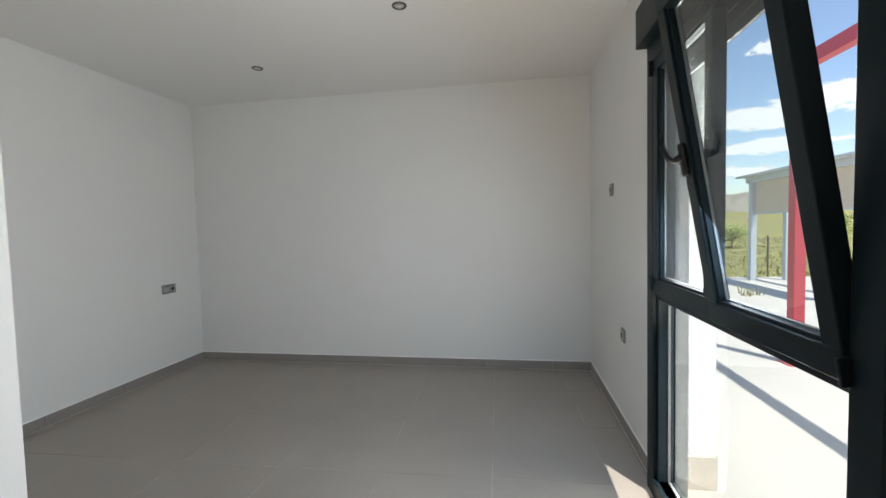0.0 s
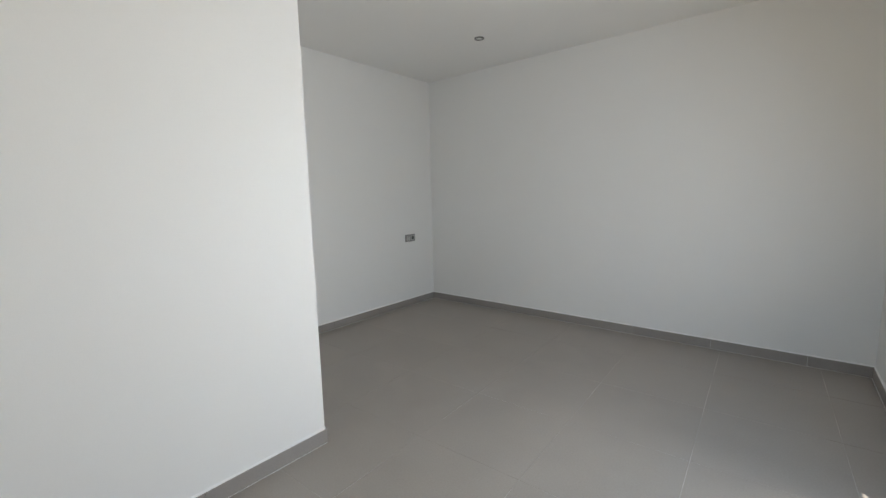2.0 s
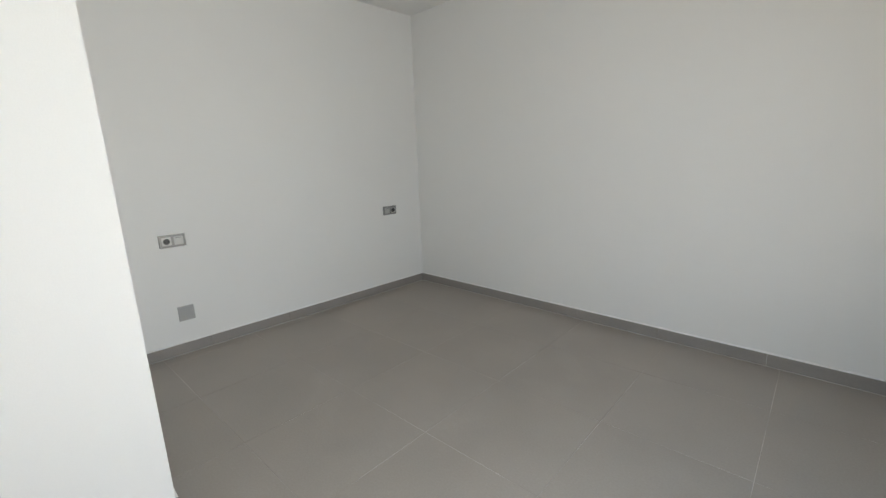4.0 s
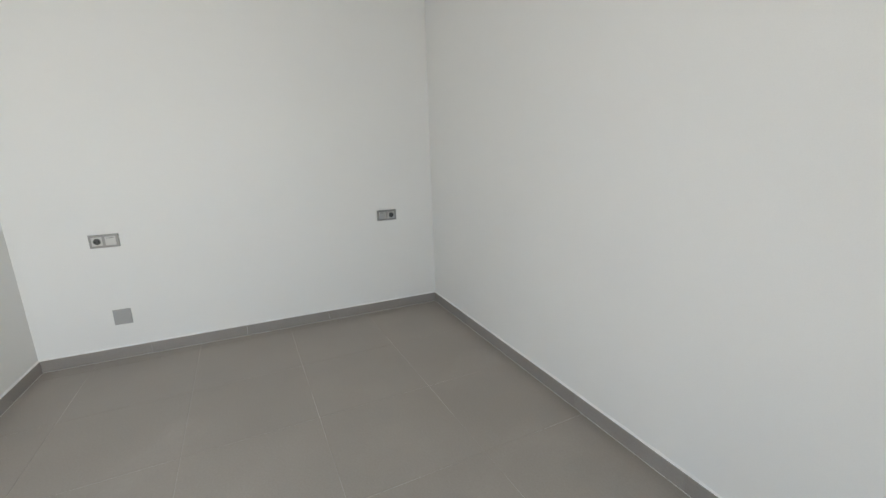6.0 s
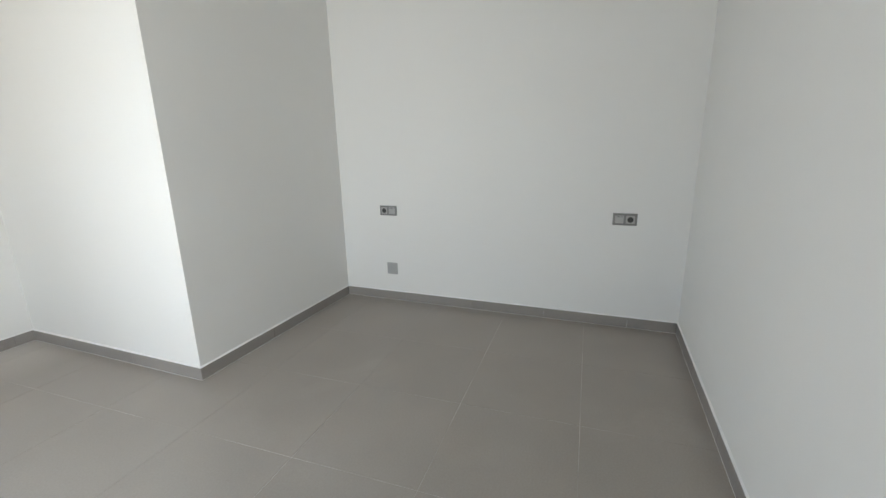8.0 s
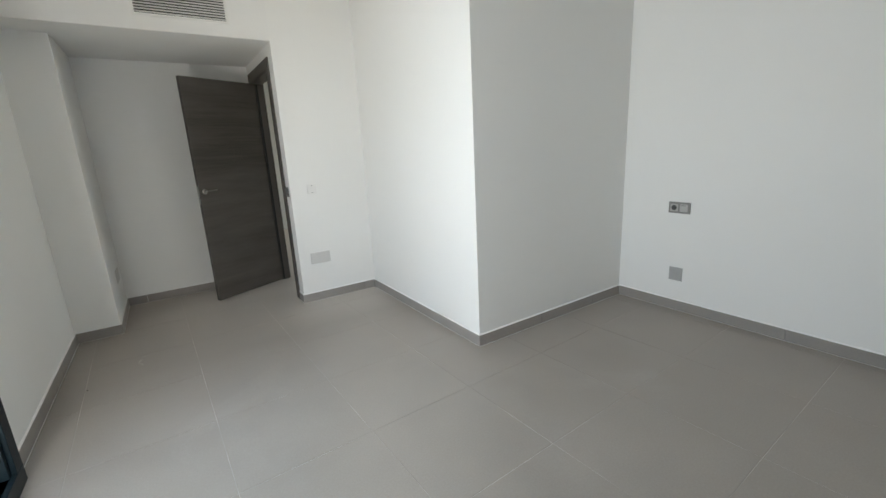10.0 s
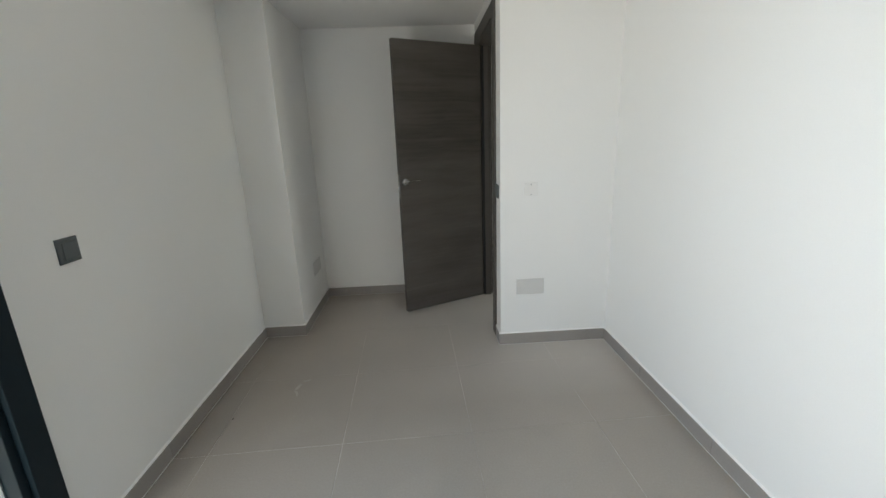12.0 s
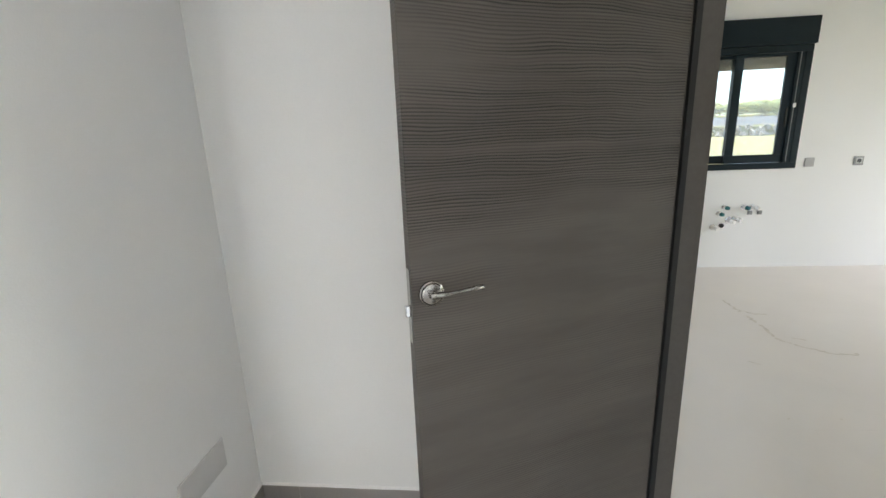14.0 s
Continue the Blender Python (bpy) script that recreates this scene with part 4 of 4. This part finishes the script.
for z in (0.25, 0.55, 0.85):
    bm = bmesh.new()
    rod(bm, (4.0, 7.7, z), (18.0, 7.7, z), 0.004, 0.004, 5)
    part("wire", bm, M_GUIDE, fence)

rng = random.Random(4)


def tufts(name, spots, height, mat, label, blades=6):
    vs, fs = [], []
    for x, y in spots:
        z = land(x, y) - 0.02
        for _ in range(blades):
            a, h = rng.uniform(0, math.tau), height * rng.uniform(0.5, 1.2)
            w, lean = 0.012 + 0.02 * rng.random(), rng.uniform(0.1, 0.5) * h
            bx, by = x + rng.uniform(-0.12, 0.12), y + rng.uniform(-0.12, 0.12)
            i = len(vs)
            vs += [(bx - w * math.sin(a), by + w * math.cos(a), z), (bx + w * math.sin(a), by - w * math.cos(a), z), (bx + lean * math.cos(a), by + lean * math.sin(a), z + h)]
            fs.append((i, i + 1, i + 2))
    me = bpy.data.meshes.new(name)
    me.from_pydata(vs, [], fs)
    me.materials.append(mat)
    return tagged(new(name, me), label, "grass", "", "stuff")


spots = []
while len(spots) < 5000:
    d = rng.random() ** 1.6
    x, y = rng.uniform(-2 + 5 * d, 24 + 30 * d), 7.6 + 30 * d
    spots.append((x, y))
tufts("grass", spots, 0.13, M_GRASS, "tall dry yellow green field grass")
tufts("weeds", [(7.6 + rng.uniform(-0.12, 0.12), 4.6 + rng.uniform(-0.12, 0.12)) for _ in range(7)], 0.30, M_GRASS, "small weed growing in the terrace")


def shrub_mesh(seed, leaves, radius, height):
    r = random.Random(seed)
    vs, fs = [], []
    lobes = [(r.uniform(-0.6, 0.6) * radius, r.uniform(-0.6, 0.6) * radius, height * r.uniform(0.35, 0.8), radius * r.uniform(0.35, 0.6)) for _ in range(9)]
    for _ in range(leaves):
        cx, cy, cz, cr = r.choice(lobes)
        d = Vector((r.gauss(0, 1), r.gauss(0, 1), r.gauss(0, 0.8))).normalized() * cr * r.uniform(0.6, 1.1)
        p = Vector((cx, cy, cz)) + d
        p.z = max(p.z, 0.1)
        s = r.uniform(0.06, 0.13)
        u = Vector((r.gauss(0, 1), r.gauss(0, 1), r.gauss(0, 1))).normalized()
        v = u.orthogonal().normalized()
        i = len(vs)
        vs += [tuple(p - u * s), tuple(p + v * s * 0.5), tuple(p + u * s), tuple(p - v * s * 0.5)]
        fs.append((i, i + 1, i + 2, i + 3))
    me = bpy.data.meshes.new("crown")
    me.from_pydata(vs, [], fs)
    me.materials.append(M_LEAF)
    return me


def shrub(seed, at):
    root = thing("shrub", "green leafy shrub in the dry field", "shrub", at, "", "field shrubs")
    crown = new("crown", shrub_mesh(seed, 1300, 1.3, 2.2))
    crown.parent = root
    bm = bmesh.new()
    sweep(bm, [(0, 0, -0.2), (0.05, 0.03, 0.6), (0.02, 0.1, 1.3)], [0.09, 0.06, 0.02], 7)
    for a in (0.4, 2.3, 4.4):
        sweep(bm, [(0.04, 0.03, 0.5), (0.3 * math.cos(a), 0.3 * math.sin(a), 1.0), (0.7 * math.cos(a), 0.7 * math.sin(a), 1.5)], [0.04, 0.03, 0.01], 6)
    part("trunk", bm, M_BARK, root)
    return root


def palm(at, fronds, seed):
    """A young palm: a short stem and arching fronds with leaflets on both sides."""
    root = thing("palm", "young green palm with arching fronds in the field", "palm", at)
    r = random.Random(seed)
    bm = bmesh.new()
    sweep(bm, [(0, 0, -0.1), (0.01, 0, 0.4), (0, 0.01, 0.85)], [0.13, 0.12, 0.09], 9)
    part("trunk", bm, M_BARK, root)
    for k in range(fronds):
        a, rise, reach = k * 2.4 + r.uniform(-0.2, 0.2), r.uniform(0.25, 0.85), r.uniform(0.55, 0.85)
        out, side = Vector((math.cos(a), math.sin(a), 0)), Vector((-math.sin(a), math.cos(a), 0))
        spine = [Vector((0, 0, 0.83)) + out * reach * f + Vector((0, 0, rise * f - 0.65 * reach * f * f)) for f in [i / 9 for i in range(10)]]
        bm = bmesh.new()
        sweep(bm, spine, [0.014 - 0.0012 * i for i in range(10)], 5)
        for p, q in zip(spine[1:], spine[2:]):
            for sg in (-1, 1):
                tip = p + side * sg * 0.24 + out * 0.12 - Vector((0, 0, 0.05))
                bm.faces.new([bm.verts.new(v) for v in (p, p + (q - p) * 0.45, tip)])
        part("frond", bm, M_LEAF, root)
    return root


palm(pose(14.5, 12.65, land(14.5, 12.65)), 16, 5)
first = shrub(3, pose(15.6, 22.0, land(15.6, 22.0)))
for i, (x, y, s) in enumerate(((26.0, 16.5, 0.9), (34, 42, 1.1), (12, 40, 1.0), (46, 60, 1.3), (24, 70, 1.2))):
    c = copy_thing(first, pose(x, y, land(x, y) - 0.05, 0, 0, 70 * i))
    c.scale = (s, s, s * 0.85)
for i in range(30):
    x = -36 + i * 1.25 + rng.uniform(-0.7, 0.7)
    y = -47.8 + rng.uniform(-1.0, 1.0)
    c = copy_thing(first, pose(x, y, land(x, y) - 0.15, 0, 0, rng.uniform(0, 360)))
    s = rng.uniform(0.75, 1.15)
    c.scale = (s * 1.7, s, s * 0.66)

first.scale = (0.85, 0.85, 0.62)
bm = bmesh.new()
verge = [[bm.verts.new((x, y, land(x, y) + 0.03)) for y in (-34.5, -46.0)] for x in (-60, -40, -20, 0, 20, 40)]
for p, q in zip(verge, verge[1:]):
    bm.faces.new((p[0], q[0], q[1], p[1]))
bmesh.ops.recalc_face_normals(bm, faces=bm.faces)
setting("road", bm, M_ROAD, "grey asphalt road on the bank", "road")
bm = bmesh.new()
for _ in range(1100):
    x, y = rng.uniform(-30, 6), -32.9 + rng.uniform(-0.7, 0.6)
    s = rng.uniform(0.05, 0.16)
    z = land(x, -33.0) + rng.uniform(-0.05, 0.65) * (1 if y < -32.6 else 0.3)
    m = Matrix.Translation((x, y, z)) @ Euler((rng.uniform(0, 6), rng.uniform(0, 6), rng.uniform(0, 6))).to_matrix().to_4x4() @ Matrix.Diagonal((s * rng.uniform(0.7, 1.4), s, s * rng.uniform(0.5, 0.9), 1))
    bmesh.ops.create_icosphere(bm, subdivisions=1, radius=1.0, matrix=m)
tagged(part("rubble", bm, M_ROCK), "bank of pale broken stones below the road", "rubble", "", "stuff")

# clouds, far off
def cloud(x, y, z, w, h):
    bm = bmesh.new()
    bmesh.ops.create_grid(bm, x_segments=2, y_segments=2, size=1.0, matrix=Matrix.Rotation(math.pi / 2, 4, "X"))
    turn = Matrix.Rotation(math.atan2(-x, y), 4, "Z")
    ob = part("cloud", bm, M_CLOUD, None, "", Matrix.Translation((x, y, z)) @ turn @ Matrix.Diagonal((w, 1, h, 1)))
    tagged(ob, "thin white summer cloud", "cloud", "clouds", "structure")


cloud(916, 1776, 392, 260, 62)
cloud(1130, 1650, 430, 280, 66)
cloud(978, 1744, 282, 250, 38)
cloud(886, 1796, 195, 170, 32)
cloud(960, 1760, 650, 78, 36)


# ---- floor tiles ----
floor = setting("floor", boxes((-4.0, 3.93, KY, 0.0, -0.06, -0.0012)), M_GROUT, "grey porcelain tiled floor with pale joints", "floor")
PITCH, TURN, GX, GY = 0.604, radians(1.8), 1.915, -1.780
LIM = (-4.0, 3.93, KY, 0.0)


def clip(poly, keep):
    out = []
    for a, b in zip(poly, poly[1:] + poly[:1]):
        fa, fb = keep(a), keep(b)
        if fa >= 0:
            out.append(a)
        if fa * fb < 0:
            k = fa / (fa - fb)
            out.append((a[0] + (b[0] - a[0]) * k, a[1] + (b[1] - a[1]) * k))
    return out


def slab(poly, ease=0.0009):
    c = (sum(p[0] for p in poly) / len(poly), sum(p[1] for p in poly) / len(poly))
    bm = bmesh.new()
    rows = []
    for inset, z in ((0, -0.010), (0, -0.0009), (ease, 0.0)):
        ring_ = []
        for x, y in poly:
            d = math.hypot(x - c[0], y - c[1]) or 1
            ring_.append(bm.verts.new((x - (x - c[0]) / d * inset * 1.4, y - (y - c[1]) / d * inset * 1.4, z)))
        rows.append(ring_)
    n = len(poly)
    for a, b in zip(rows, rows[1:]):
        for k in range(n):
            bm.faces.new((a[k], a[(k + 1) % n], b[(k + 1) % n], b[k]))
    bm.faces.new(rows[-1])
    return bm


half = PITCH / 2 - 0.0011
whole = {}
for i in range(-11, 5):
    for j in range(-13, 5):
        cu, cv = (i + 0.5) * PITCH, (j + 0.5) * PITCH
        cx, cy = GX + cu * math.cos(TURN) - cv * math.sin(TURN), GY + cu * math.sin(TURN) + cv * math.cos(TURN)
        poly = []
        k = PITCH / 2 / half if cx < 1.9 and cy < -4.9 else 1.0     # dust fills the kitchen joints
        for su, sv in ((-1, -1), (1, -1), (1, 1), (-1, 1)):
            du, dv = su * half * k, sv * half * k
            poly.append((cx + du * math.cos(TURN) - dv * math.sin(TURN), cy + du * math.sin(TURN) + dv * math.cos(TURN)))
        cut = poly
        for keep in (lambda p: p[0] - LIM[0], lambda p: LIM[1] - p[0], lambda p: p[1] - LIM[2], lambda p: LIM[3] - p[1]):
            cut = clip(cut, keep) if cut else cut
        if len(cut) < 3:
            continue
        # hidden under the bathroom
        if max(p[0] for p in cut) < 1.45 and -4.4 < min(p[1] for p in cut) and max(p[1] for p in cut) < -2.85:
            continue
        if cx > 2.3 and cy < -5.9:
            continue
        if cut == poly and k == 1.0:
            if not whole:
                whole["tile"] = mesh_of("tile", slab([(du, dv) for du, dv in ((-half, -half), (half, -half), (half, half), (-half, half))]), M_TILE)
            ob = new("tile", whole["tile"])
            ob.matrix_basis = pose(cx, cy, 0, 0, 0, math.degrees(TURN))
        else:
            ob = new("tile", mesh_of("tile", slab(cut, 0.0001 if k > 1 else 0.0009), M_TILE))
        ob.parent = floor


# ---- marks left on the floor ----
M_PLASTER = material("dried_plaster", (0.44, 0.412, 0.375), 0.9, 0, 0.2, 20, 200)
M_DIRT = material("dried_mud", (0.65, 0.595, 0.525), 0.9, 0, 0.25, 15, 150)


def smear(name, label, category, points, width, mat, seed):
    """A thin broken streak with ragged edges that follows the points over the floor."""
    rng = random.Random(seed)
    bm = bmesh.new()
    row = []
    for (ax, ay), (bx, by) in zip(points, points[1:]):
        n = max(2, int(math.hypot(bx - ax, by - ay) / 0.018))
        ux, uy = (bx - ax), (by - ay)
        size = math.hypot(ux, uy)
        for i in range(n):
            f = i / n
            w = width * rng.uniform(0.25, 1.0)
            px, py = ax + ux * f + rng.uniform(-1, 1) * width * 0.4, ay + uy * f + rng.uniform(-1, 1) * width * 0.4
            sx, sy = -uy / size * w / 2, ux / size * w / 2
            row.append((bm.verts.new((px + sx, py + sy, 0.0013)), bm.verts.new((px - sx, py - sy, 0.0013))))
    for k, (p, q) in enumerate(zip(row, row[1:])):
        if rng.random() < 0.86:
            bm.faces.new((p[0], p[1], q[1], q[0]))
    bmesh.ops.recalc_face_normals(bm, faces=bm.faces)
    tagged(part(name, bm, mat), label, category, "marks on the floor", "stuff")


smear("plaster_smear", "pale curved plaster smear on the floor tiles", "smear", [(3.50, -3.96), (3.535, -4.03), (3.51, -4.10), (3.455, -4.12)], 0.022, M_PLASTER, 1)
smear("plaster_smear", "short pale plaster streak on the floor tiles", "smear", [(2.575, -4.150), (2.50, -4.165), (2.42, -4.185)], 0.020, M_PLASTER, 2)
smear("mud_streak", "brown mud streak across the dusty kitchen floor", "streak",
      [(0.72, -7.72), (0.735, -7.46), (0.73, -7.32), (0.745, -7.17), (0.77, -6.99), (0.72, -6.90), (0.58, -6.78), (0.40, -6.77)], 0.030, M_DIRT, 3)
smear("mud_streak", "short brown mud streak beside the long one", "streak", [(0.74, -7.52), (0.66, -7.42), (0.55, -7.41)], 0.022, M_DIRT, 4)
smear("mud_streak", "short brown mud streak on the kitchen floor", "streak", [(1.135, -6.68), (1.07, -6.62)], 0.012, M_DIRT, 5)
smear("mud_streak", "short brown mud streak on the kitchen floor", "streak", [(0.66, -7.0), (0.58, -6.96)], 0.016, M_DIRT, 6)
for k, (px, py) in enumerate([(1.278, -6.117), (1.037, -6.121), (-0.164, -7.462), (0.135, -8.052)]):
    smear("mud_speck", "dark speck of dried mud on the kitchen floor", "speck", [(px, py), (px + 0.022, py + 0.004)], 0.012, M_DIRT, 10 + k)


def crumb(x, y, size, seed, mat=M_PLASTER, label="small broken plaster crumb lying by the skirting"):
    """A small broken lump of plaster."""
    rng = random.Random(seed)
    bm = bmesh.new()
    bmesh.ops.create_icosphere(bm, subdivisions=2, radius=size)
    for v in bm.verts:
        v.co *= 0.8 + 0.4 * rng.random()
        v.co.z = max(v.co.z * 0.7, -size * 0.35)
    ob = part("plaster_crumb", bm, mat, None, "", pose(x, y, size * 0.35))
    tagged(ob, label, "crumb", "marks on the floor")


crumb(3.905, -4.690, 0.010, 1)
crumb(3.880, -4.670, 0.005, 2)
crumb(3.780, -3.790, 0.004, 3, M_DARK, "small dark crumb of dirt on the floor tiles")
